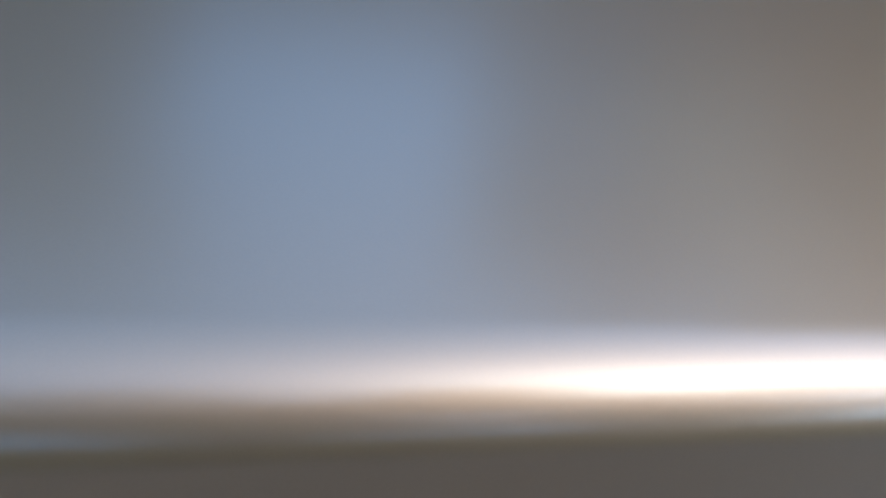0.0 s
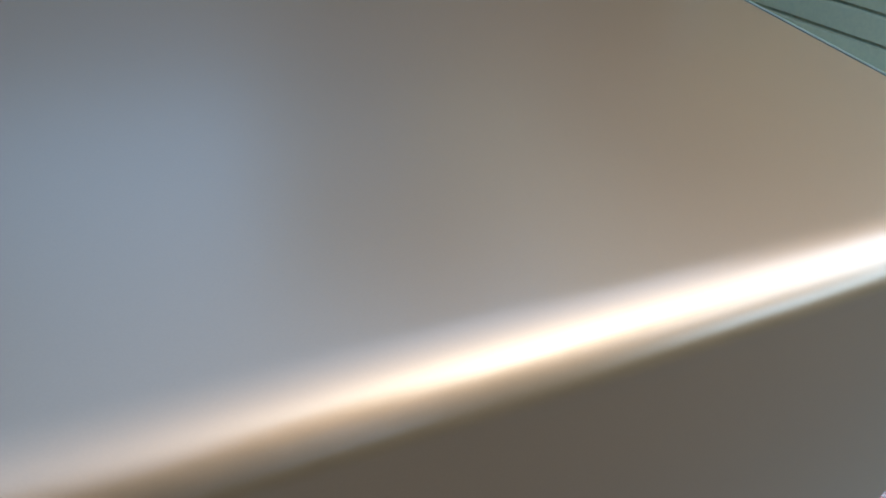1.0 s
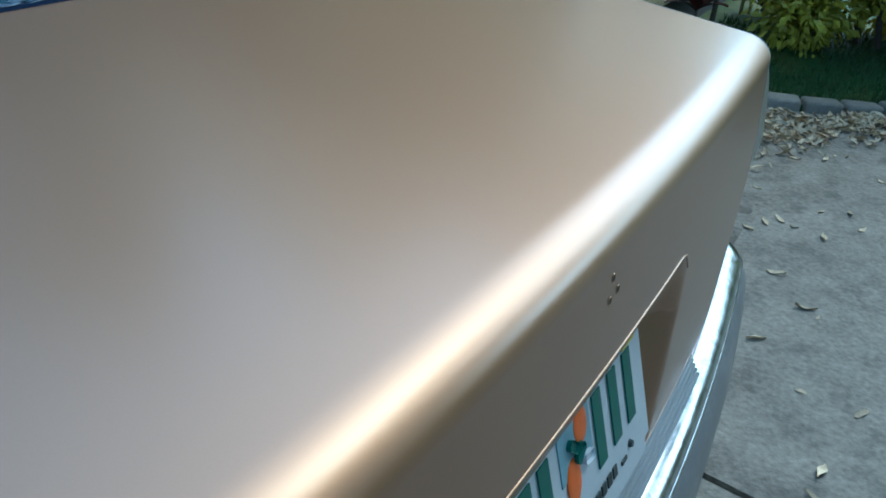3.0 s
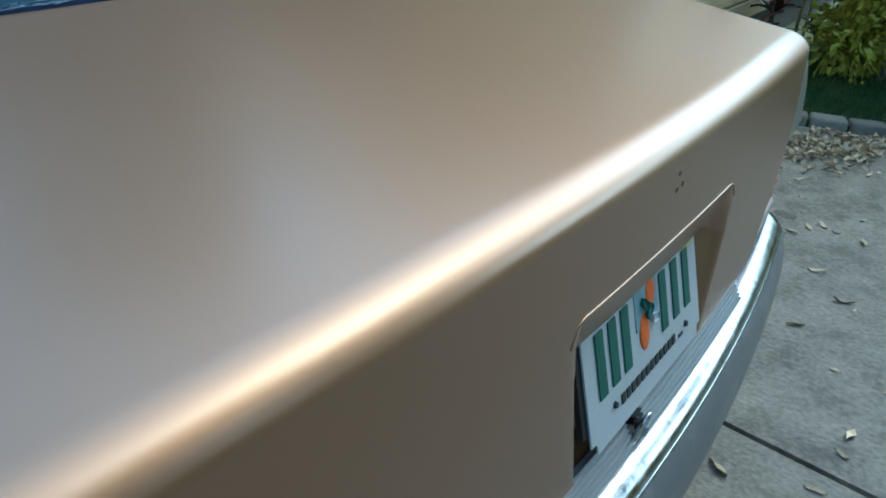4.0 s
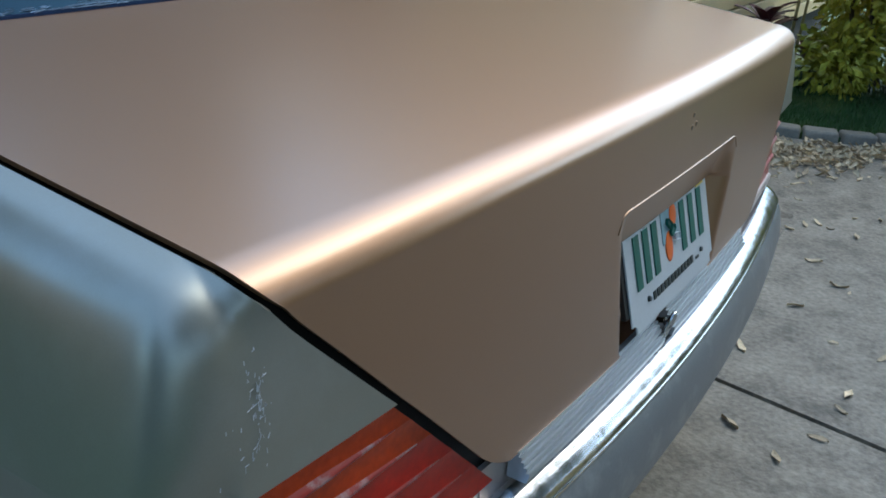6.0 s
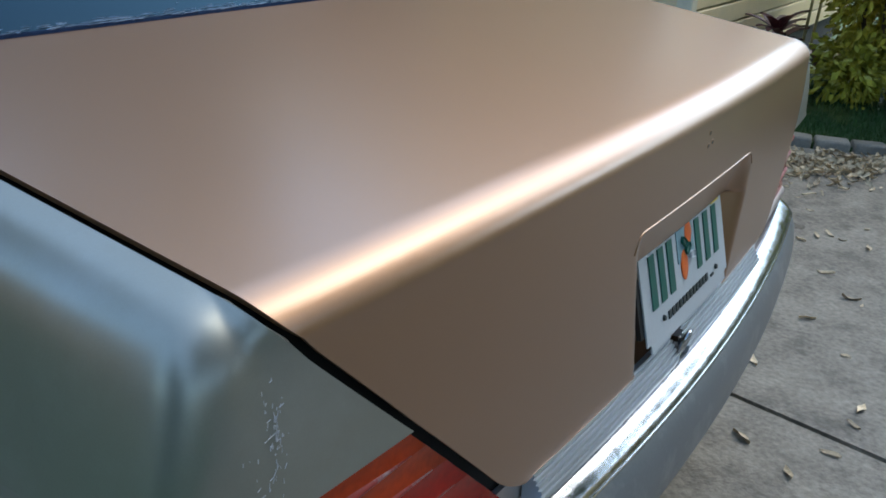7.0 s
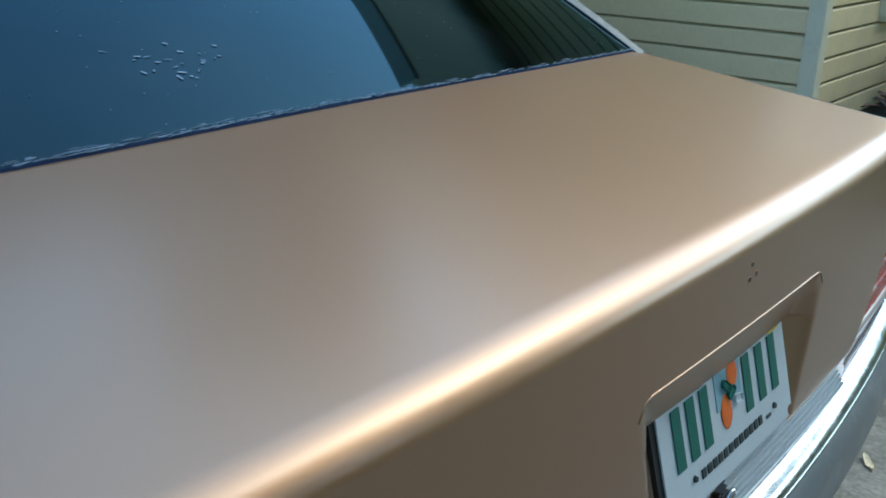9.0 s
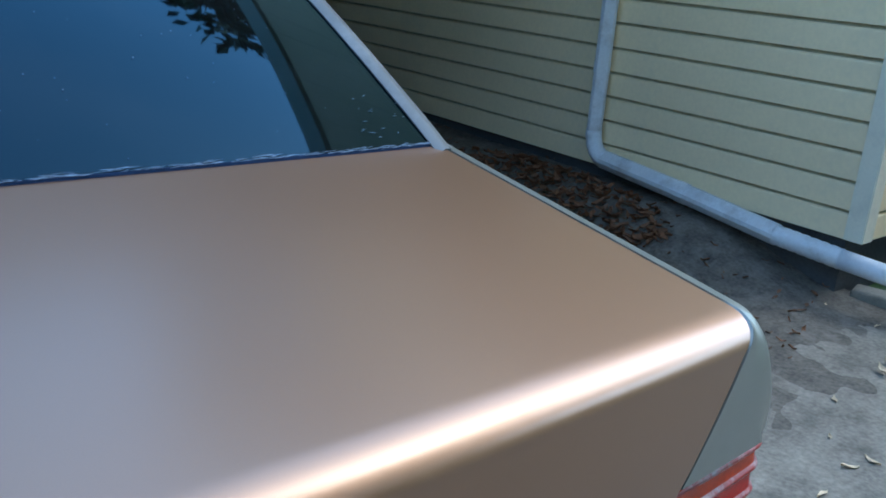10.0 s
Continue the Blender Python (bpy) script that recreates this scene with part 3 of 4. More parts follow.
    drift("strip_leaf_litter", "scattered dead leaves along the dirt strip", 700, edge, 0.03, M_BROWN, 33)


def build_grass():
    rng = random.Random(44)
    verts, faces = [], []
    for _ in range(9000):
        y = rng.uniform(-0.9, 0.95)
        x = kerb_x(y) + 0.14 + rng.uniform(0, 1.0) ** 1.5 * 1.6
        h = rng.uniform(0.015, 0.05)
        a = rng.uniform(0, math.tau)
        c, s = math.cos(a), math.sin(a)
        i = len(verts)
        verts += [(x - 0.003 * c, y - 0.003 * s, 0.092), (x + 0.003 * c, y + 0.003 * s, 0.092), (x + rng.uniform(-.02, .02), y + rng.uniform(-.02, .02), 0.092 + h)]
        faces.append((i, i + 1, i + 2))
    me = bpy.data.meshes.new("grass")
    me.from_pydata(verts, [], faces)
    me.update()
    tagged(link("grass", me, M_GRASS), "short dark green grass behind the kerb", "grass", kind="stuff")


# ---------------------------------------------------------------- car
def deck_z(x, y):
    return 0.9205 + 0.12 * (y - 0.062) - 0.036 * x * x


def rear_y(x, z=1.0):
    """The rear face: bowed in plan, and leaning in towards its upper edge."""
    b = max(0.0, (min(z + 0.036 * x * x, 0.888) - 0.74) / 0.148)
    return 0.065 * x * x - 0.003 - 0.02 * (0.86 - min(z, 0.86)) + 0.011 * b * b


def lid_x(y):
    return 0.712 + 0.014 * (y - 0.06)


def seam_x(z):
    """Half width of the boot lid on the rear face."""
    return float(np.interp(z, [0.60, 0.66, 0.735, 0.78, 0.831, 0.863, 0.90], [0.421, 0.480, 0.554, 0.599, 0.648, 0.679, 0.711]))


def drop(x, z):
    """How much a level line on the rear face falls towards the sides."""
    return 0.036 * x * x * ease(0.64, 0.87, z)


def seam_half(z):
    """Half width of the lid on the level that is z at the middle."""
    x = 0.6
    for _ in range(6):
        x = seam_x(z - drop(x, z))
    return x


def seam_crest(sn):
    """Half width of the lid on its rounded edge, from the rear face (0) to the deck (1)."""
    foot = seam_x(0.9000 - CB + 0.12 * CA)
    top, q = 0.7120, 0.007
    return top - (top - foot - q) * (1 - sn) - q * (1 - sn) ** 2


def glass_y(x):
    return 0.5277 + 0.0407 * (abs(x) / 0.7225) ** 2.5


def crest_table(n=48, length=0.056, power=1.35):
    """The lid's edge in section, from the rear face to the deck: it turns quickly off the rear face and runs out slowly onto the deck."""
    pts, a, b = [(0.0, 0.0)], 0.0, 0.0
    for k in range(n):
        u = 1 - (k + 0.5) / n
        th = math.radians(80) * u ** power
        a += math.cos(th) * length / n
        b += math.sin(th) * length / n
        pts.append((a, b))
    return np.array(pts)


CREST = crest_table()
CA, CB = float(CREST[-1][0]), float(CREST[-1][1])


def crest(v):
    """Inward and upward way along the edge, v from 0 at the rear face to 1 at the deck."""
    f = np.linspace(0, 1, len(CREST))
    return float(np.interp(v, f, CREST[:, 0])), float(np.interp(v, f, CREST[:, 1]))


car = tagged(new("car"), "old grey sedan with satin brown boot lid, parked on concrete", "car")


def recess_depth(x, z):
    """How far the number plate recess lies behind the rear face."""
    half = float(np.interp(z, [0.62, 0.64, 0.787, 0.811], [0.176, 0.180, 0.219, 0.222]))
    if z > 0.8115:
        return 0.0
    side = half - abs(x)
    # rounded upper corners
    cz, cx = 0.811 - 0.022, half - 0.022
    if abs(x) > cx and z > cz:
        side = min(side, 0.022 - math.hypot(abs(x) - cx, z - cz))
    if side <= 0:
        return 0.0
    lip = float(np.interp(z, [0.752, 0.757, 0.806, 0.811], [0.036, 0.021, 0.007, 0.0]))
    foot = ease(0.616, 0.634, z)
    return lip * ease(0.0, 0.042, side) * foot


def build_lid():
    # v rows: deck from the glass to the edge, round, rear face to the foot
    rows = []
    us = np.linspace(-1, 1, 181)
    for s in np.r_[np.linspace(1, 0, 26)[:-1]]:
        row = []
        for u in us:
            e = 1 - (1 - s)
            y_mid = CA + 0.008 + e * 0.42
            x = u * (lid_x(y_mid) - 0.003)
            y = (CA + rear_y(x)) + e * (glass_y(x) - 0.001 - CA - rear_y(x))
            row.append((x, y, deck_z(x, y)))
        rows.append(row)
    for v in np.linspace(1, 0, 25):
        inw, up = crest(v)
        row = []
        for u in us:
            x = u * (seam_crest(up / CB) - 0.003)
            y = rear_y(x) + inw
            row.append((x, y, deck_z(x, y) - CB + up + 0.12 * (CA - inw) * (1 - v)))
        rows.append(row)
    for z in np.r_[np.linspace(0.9205 - CB - 0.004, 0.815, 10), np.linspace(0.8125, 0.80, 14), np.linspace(0.797, 0.765, 10), np.linspace(0.76, 0.75, 8), np.linspace(0.745, 0.64, 22), np.linspace(0.637, 0.622, 8)]:
        row = []
        half = seam_half(z) - 0.003
        if z < 0.655:
            half -= 0.035 * (1 - math.sqrt(max(0.0, 1 - ((0.655 - z) / 0.036) ** 2)))
        for u in us:
            x = u * half
            zz = z - drop(x, z)
            row.append((x, rear_y(x, zz) + recess_depth(x, zz), zz))
        rows.append(row)
    lid = sheet("boot_lid", rows, M_LID, car, "satin brown painted boot lid", solid=0.004, flip=True)
    # rolled lip along the head of the plate recess
    b = bmesh.new()
    pts = []
    for x in np.linspace(-0.222, 0.222, 41):
        e = max(0.0, abs(x) - 0.200)
        z = 0.8112 - 0.022 * (1 - math.sqrt(max(0.0, 1 - (e / 0.0222) ** 2)))
        pts.append((x, rear_y(x, z - drop(x, z)) + 0.0002, z - drop(x, z)))
    tube_mesh(b, pts, 0.0013, 8)
    part("recess_lip", b, M_LID, lid, shade=True)
    # three badge holes
    for x, z in ((0.002, 0.8765), (0.0115, 0.8640), (-0.0045, 0.862)):
        b = bmesh.new()
        ring = []
        for r, o in ((0.0040, 0.0002), (0.0034, -0.0006), (0.0027, -0.0004), (0.0023, 0.0006)):
            ring.append([b.verts.new((x + r * math.cos(k * math.tau / 16), rear_y(x, z) + o, z + r * math.sin(k * math.tau / 16))) for k in range(16)])
        for p, q in zip(ring, ring[1:]):
            for k in range(16):
                b.faces.new((p[k], p[(k + 1) % 16], q[(k + 1) % 16], q[k]))
        part("hole_rim", b, M_LID, lid, shade=True)
        b = bmesh.new()
        bmesh.ops.create_circle(b, cap_ends=True, radius=0.0026, segments=14, matrix=pose(x, rear_y(x, z) - 0.0003, z, 90))
        part("badge_hole", b, M_BLACK, lid)
    return lid


def wing_w(y):
    return lid_x(y) + 0.064


def wing_z(x, y, fall=2.6):
    return deck_z(x, y) - fall * max(0.0, x - lid_x(y) - 0.003) ** 2


def side_lean(z):
    """How far the flank leans out below the shoulder."""
    return 0.25 * (0.86 - z) if z > 0.775 else 0.02125 + 0.05 * (0.775 - max(z, 0.6)) - 0.04 * ease(0.45, 0.25, z)


def rounded(a, b, r):
    """Two faces, given by how far a point lies outside each, met in a round edge."""
    u, v = max(a / r + 1, 0.0), max(b / r + 1, 0.0)
    return r * (math.hypot(u, v) - 1) if u > 0 and v > 0 else max(a, b)


def wing_gap(p, fall):
    """How far a point lies outside the wing's skin."""
    top = p.z - wing_z(p.x, p.y, fall)
    rear = rear_y(p.x, p.z) - p.y
    side = p.x - wing_w(p.y) - side_lean(min(p.z, 0.852))
    return rounded(top, rounded(rear, side, 0.044), 0.050)


def wing_rows(sign):
    """Rows of the quarter panel: up the wall and over the shoulder to the seam, along a path from the seam round the rear corner to the side."""
    cr, gap, fall = 0.036, 0.0022 if sign < 0 else -0.0015, 2.6 if sign < 0 else 6.5
    w = wing_w(0.06)
    xe = w - cr
    path = [("rear", t) for t in np.linspace(0, 1, 22)] + [("corner", a) for a in np.linspace(0.06, 1, 16)] + [("side", y) for y in np.linspace(0.10, 0.6, 20)]
    specs = [("wall", f) for f in np.linspace(0, 1, 10)] + [("arc", a) for a in np.linspace(0.05, 1, 22)] + [("deck", f) for f in (0.35, 0.7, 1.0)]
    xs0 = seam_crest(0.0) + 0.003 + gap
    z_wall0 = 0.775 - drop(0.6, 0.775)
    z_foot0 = deck_z(xs0, rear_y(xs0) + CA) - CB
    rows = []
    for kind, v in specs:
        row = []
        for where, t in path:
            if where == "rear":
                x0 = (seam_x(z_wall0 + (z_foot0 - z_wall0) * v) if kind == "wall" else seam_crest(0.0)) + 0.003 + gap
                x = x0 + (xe - x0) * t
                nx, ny = 0.0, -1.0
                y = rear_y(x)
                yq = rear_y(0.7) + CA + 0.025 * t * t
                q = Vector((lid_x(yq) + 0.003 + gap, yq))
            elif where == "corner":
                ang = t * math.pi / 2
                x, y = xe + cr * math.sin(ang), rear_y(xe) + cr - cr * math.cos(ang)
                nx, ny = math.sin(ang), -math.cos(ang)
                yq = rear_y(0.7) + CA + 0.025 + 0.006 * t
                q = Vector((lid_x(yq) + 0.003 + gap, yq))
            else:
                x, y, nx, ny = wing_w(t), t, 1.0, 0.0
                yq = max(t, rear_y(0.7) + CA + 0.033 + 0.02 * ease(0.09, 0.2, t))
                q = Vector((lid_x(yq) + 0.003 + gap, yq))
            p = Vector((x, y))
            shift = 0.0
            if where == "rear" and kind != "wall":
                # along the seam the edge follows the lid's own outline
                p.x += (seam_crest(1.0) + 0.003 + gap - xs0) * (1 - t)
                sn = crest(v)[1] / CB if kind == "arc" else 1.0
                shift = (seam_crest(sn) - seam_crest(1.0)) * (1 - t)
            d = q - p
            length = d.length
            d.normalize()
            # the lid's tight edge turns into a round shoulder towards the side
            g = t ** 2.5 if where == "rear" else 1.0
            rad = min(0.042, 0.68 * length)
            reach, rise = (1 - g) * CA + g * rad, (1 - g) * CB + g * rad
            end = p + d * reach
            shoulder = wing_z(end.x, end.y, fall) - rise
            if kind == "wall":
                zl = 0.775 - drop(min(x, 0.74), 0.775)
                z = zl + (shoulder - zl) * v
                row.append((sign * (x + side_lean(z) * nx), rear_y(x, z) if where == "rear" else y + 0.02 * (0.86 - z) * ny, z))
            elif kind == "arc":
                inw, up = crest(v)
                inw = (1 - g) * inw + g * rad * (1 - math.cos(v * math.pi / 2))
                up = (1 - g) * up + g * rad * math.sin(v * math.pi / 2)
                at = p + d * inw
                lean = side_lean(shoulder) * nx * (1 - v)
                row.append((sign * (at.x + lean + shift), at.y, shoulder + up + (wing_z(at.x, at.y, fall) - wing_z(end.x, end.y, fall)) * v))
            else:
                at = p + d * (reach + (length - reach) * v)
                row.append((sign * at.x, at.y, wing_z(at.x, at.y, fall)))
        rows.append(row)
    # fair the skin: inside its rim every point moves onto three faces that meet in round edges
    g = np.array(rows)
    for j in range(g.shape[1]):
        keep = ease(0, 15, j)
        for i in range(1, g.shape[0] - 1):
            p = Vector((abs(g[i, j, 0]), g[i, j, 1], g[i, j, 2]))
            q = p.copy()
            for _ in range(6):
                f = wing_gap(q, fall)
                n = Vector([(wing_gap(q + e, fall) - f) / 1e-4 for e in (Vector((1e-4, 0, 0)), Vector((0, 1e-4, 0)), Vector((0, 0, 1e-4)))])
                q -= n * (f / max(n.length_squared, 1e-6))
            p = p.lerp(q, keep)
            g[i, j] = (sign * p.x, p.y, p.z)
    for _ in range(30):
        m = (g[:-2, 1:-1] + g[2:, 1:-1] + g[1:-1, :-2] + g[1:-1, 2:]) / 4
        g[1:-1, 1:-1] += 0.4 * (m - g[1:-1, 1:-1])
    return g


def build_wings():
    for sign in (-1, 1):
        wing = sheet("rear_wing", wing_rows(sign), M_FENDER, car, "grey clear-coated rear wing with scuffs", solid=0.005, flip=(sign < 0))
        # lower side of the wing down to the sill
        rows = []
        for z in np.linspace(0.776, 0.25, 14):
            row = []
            for y in np.linspace(0.085, 0.6, 14):
                zz = z - drop(0.74, z)
                row.append((sign * (wing_w(y) + side_lean(zz)), y, zz))
            rows.append(row)
        sheet("wing_side", rows, M_FENDER, car, solid=0.012, flip=(sign > 0))
        if sign < 0:
            rng = random.Random(77)
            for n in range(80):
                x, z = -0.7165 + rng.gauss(0, 0.0035), 0.832 + rng.gauss(0, 0.012)
                if n > 52:
                    x, z = -0.722 + rng.gauss(0, 0.012), 0.808 + rng.gauss(0, 0.016)
                ln, wd = rng.uniform(0.0006, 0.0040) * (2.4 if n % 11 == 0 else 1), rng.uniform(0.00015, 0.0005)
                b = box((wd, 0.0004, ln))
                s = part("scratch", b, M_SCUFF, wing)
                s.matrix_basis = pose(x, rear_y(x, z) - 0.0003, z, 0, rng.gauss(4, 14) + (75 if n % 6 == 0 else 0))
    # black gutter under the seam, following the lid's edge
    for sign in (-1, 1):
        line = []
        inset = 0.020
        for y in np.linspace(0.62, CA + 0.03, 12):
            x = lid_x(y) + 0.002
            line.append((x, y, deck_z(x, y) - inset))
        for v in np.linspace(1, 0, 10):
            inw, up = crest(v)
            x = seam_crest(up / CB) + 0.002
            y = rear_y(x) + inw
            line.append((x, y + inset * (1 - v), deck_z(x, y) - CB + up - inset * v))
        for z in np.linspace(0.82, 0.61, 10):
            x = seam_half(z) + 0.002
            line.append((x, rear_y(x, z) + inset, z - drop(x, z)))
        rows = [[(sign * (x + o), y, z) for o in (-0.025, 0.0, 0.025)] for x, y, z in line]
        sheet("gutter_seal", rows, M_BLACK, car, "black rubber boot seal", solid=0.004)


def lamp_path(sign, x0, inset=0.0):
    """Plan path round the rear corner from x0 to the side: x, y, nx, ny."""
    out = []
    w, cr, sunk = wing_w(0.06) + 0.0215, 0.034, 0.007 if sign < 0 else 0.020
    xe = w - cr
    for x in np.linspace(x0, xe, 12):
        n = Vector((0.13 * x, -1, 0)).normalized()
        out.append((sign * x, rear_y(x, 0.70) + sunk, sign * n.x, n.y))
    cx, cy = xe, rear_y(xe, 0.70) + sunk + cr
    for a in np.linspace(0.12, 1, 9):
        a *= math.pi / 2
        out.append((sign * (cx + cr * math.sin(a)), cy - cr * math.cos(a), sign * math.sin(a), -math.cos(a)))
    return out


def build_lamps():
    tops = [0.7765, 0.746, 0.715, 0.680, 0.643]
    foot = 0.604
    for sign in (-1, 1):
        lamp = new("tail_lamp")
        lamp.parent = car
        lamp["label"] = "ribbed red and amber tail lamp"
        for k, zt in enumerate(tops):
            zb = (tops + [foot])[k + 1]
            rows = []
            for p in range(10):
                f = p / 9
                z = zt + (zb - zt) * f
                x0 = seam_half(z) + 0.008
                # nearly flat lens, hollowed a little between the ridges
                o = -0.0016 * math.sin(math.pi * f)
                rows.append([(x + nx * o, y + ny * o, z - drop(min(abs(x), 0.74), z)) for x, y, nx, ny in lamp_path(sign, x0)])
            sheet("lens_band", rows, M_ORANGE if k < 2 else M_RED, lamp, "amber lens band" if k < 2 else "red lens band", solid=0.004, flip=(sign > 0))
            if k == 0:
                continue
            # blade-like ridge that tapers away towards the boot lid
            x0 = seam_half(zt) + 0.026
            path = lamp_path(sign, x0)[:18]
            rows = []
            for o, dz in ((-0.0015, 0.0050), (0.0022, 0.0022), (0.0034, 0.0), (0.0030, -0.0016), (-0.0015, -0.0030)):
                row = []
                for i, (x, y, nx, ny) in enumerate(path):
                    g = min(1.0, i / 5) if o > 0 else 1.0
                    oo = o * g if o > 0 else o
                    row.append((x + nx * oo, y + ny * oo, zt + dz * (0.25 + 0.75 * min(1.0, i / 5)) - drop(min(abs(x), 0.74), zt)))
                rows.append(row)
            sheet("dusty_ridge", rows, M_RIDGE, lamp, flip=(sign > 0))
        rows = []
        for z, o in ((0.606, 0.0), (0.601, 0.006), (0.594, 0.006), (0.589, 0.0)):
            rows.append([(x + nx * o, y + ny * o, z) for x, y, nx, ny in lamp_path(sign, 0.47)])
        sheet("lamp_trim", rows, M_SILVER, lamp, "bright lower trim strip", flip=(sign > 0), solid=0.003)
        # silver panel under the lamp
        rows = []
        for z in np.linspace(0.60, 0.50, 5):
            rows.append([(x - nx * 0.004, y - ny * 0.004, z) for x, y, nx, ny in lamp_path(sign, 0.37)])
        sheet("rear_apron", rows, M_SILVER, car, "faded pinkish silver rear apron", flip=(sign > 0), solid=0.006)
    rows = []
    for z in np.linspace(0.622, 0.50, 5):
        rows.append([(x, rear_y(x, z) + 0.012, z) for x in np.linspace(-0.45, 0.45, 30)])
    sheet("rear_apron", rows, M_SILVER, car, "faded pinkish silver rear apron", flip=True, solid=0.006)


def build_trim():
    ribs = 6
    for x0, x1 in ((-0.405, -0.052), (-0.016, 0.352)):
        prof = []
        for k in range(ribs):
            f0, f1 = k / ribs, (k + 1) / ribs
            for f, o in ((f0, 0.0), (f0 + 0.3 / ribs, 0.0035), (f0 + 0.7 / ribs, 0.0035), (f1 - 0.02 / ribs, 0.0)):
                prof.append((-0.006 + 0.019 * f + o * 0.6, 0.628 - 0.030 * f + o * 0.75))
        b = bmesh.new()
        n = 22
        rings = []
        back = [(0.011, 0.592), (-0.010, 0.592), (-0.010, 0.628)]
        for i in range(n):
            x = x0 + (x1 - x0) * i / (n - 1)
            y = rear_y(x, 0.60)
            rings.append([b.verts.new((x, y - o, z)) for o, z in prof + back])
        m = len(rings[0])
        for p, q in zip(rings, rings[1:]):
            for k in range(m):
                b.faces.new((p[k], p[(k + 1) % m], q[(k + 1) % m], q[k]))
        b.faces.new(rings[0])
        b.faces.new(rings[-1][::-1])
        bmesh.ops.recalc_face_normals(b, faces=b.faces[:])
        part("ribbed_trim", b, M_RIB, car, "bright ribbed trim strip below the boot lid")
    lock = new("boot_lock")
    lock.parent = car
    lock["label"] = "chrome boot lock and handle"
    b = bmesh.new()
    loop = [(-0.034 + 0.012 * math.cos(a), -0.018 - 0.010 * math.sin(a) * 0.5, 0.613 + 0.019 * math.sin(a)) for a in np.linspace(0, math.tau, 21)]
    tube_mesh(b, loop, 0.0032, 8, caps=False)
    part("handle_loop", b, M_CHROME, lock, shade=True)
    b = bmesh.new()
    bmesh.ops.create_cone(b, cap_ends=True, segments=24, radius1=0.010, radius2=0.009, depth=0.010, matrix=pose(-0.034, -0.010, 0.612, 65))
    part("barrel", b, M_CHROME, lock)
    b = bmesh.new()
    bmesh.ops.create_cone(b, cap_ends=True, segments=24, radius1=0.006, radius2=0.006, depth=0.003, matrix=pose(-0.034, -0.0165, 0.615, 65))
    part("keyway", b, M_BLACK, lock)


def bumper_path():
    out = []
    w, cr = 0.79, 0.06
    f = lambda x: 0.108 * x * x
    for x in np.linspace(0, w - cr, 26):
        n = Vector((0.216 * x, -1, 0)).normalized()
        out.append((x, f(x), n.x, n.y))
    a0 = math.atan(0.216 * (w - cr))
    x0, y0 = out[-1][:2]
    cx, cy = x0 - cr * math.sin(a0) + 0.0, y0 + cr * math.cos(a0)
    for t in np.linspace(0.08, 1, 12):
        a = a0 + (math.pi / 2 - a0) * t
        out.append((cx + cr * math.sin(a), cy - cr * math.cos(a), math.sin(a), -math.cos(a)))
    xe = out[-1][0]
    for y in np.linspace(cy + 0.04, cy + 0.42, 8):
        out.append((xe + 0.03 * (y - cy), y, 1.0, 0.0))
    return [(-x, y, -nx, ny) for x, y, nx, ny in out[:0:-1]] + out


def build_bumper():
    bumper = new("bumper")
    bumper.parent = car
    bumper["label"] = "chrome-topped grey bumper, scuffed"
    path = bumper_path()
    top = [(-0.026, 0.568), (0.000, 0.579), (0.008, 0.5835), (0.014, 0.5840), (0.023, 0.5805), (0.032, 0.5745), (0.0385, 0.5680), (0.0405, 0.564)]
    sweep("chrome_cap", path, top, M_CHROME, bumper, "scratched bright chrome cap", solid=0.003)
    bead = [(0.0405, 0.5640), (0.0427, 0.5625), (0.0429, 0.5595), (0.0415, 0.5565)]
    sweep("chrome_bead", path, bead, M_CHROME, bumper, "chrome lower bead", solid=0.002)
    face = [(0.0415, 0.5565), (0.047, 0.549), (0.052, 0.536), (0.056, 0.516), (0.0585, 0.49), (0.056, 0.465), (0.050, 0.45), (0.038, 0.44), (0.0, 0.434), (-0.03, 0.43)]
    sweep("bumper_face", path, face, M_BUMPER, bumper, "dull grey bumper face", solid=0.004)
    # thin inner moulding between the body and the chrome
    ins = [(-0.036, 0.570), (-0.020, 0.579), (-0.012, 0.5815), (-0.007, 0.580), (-0.005, 0.571)]
    sweep("inner_moulding", path[6:-6], ins, M_RIB, bumper, "smooth grey moulding", solid=0.002)


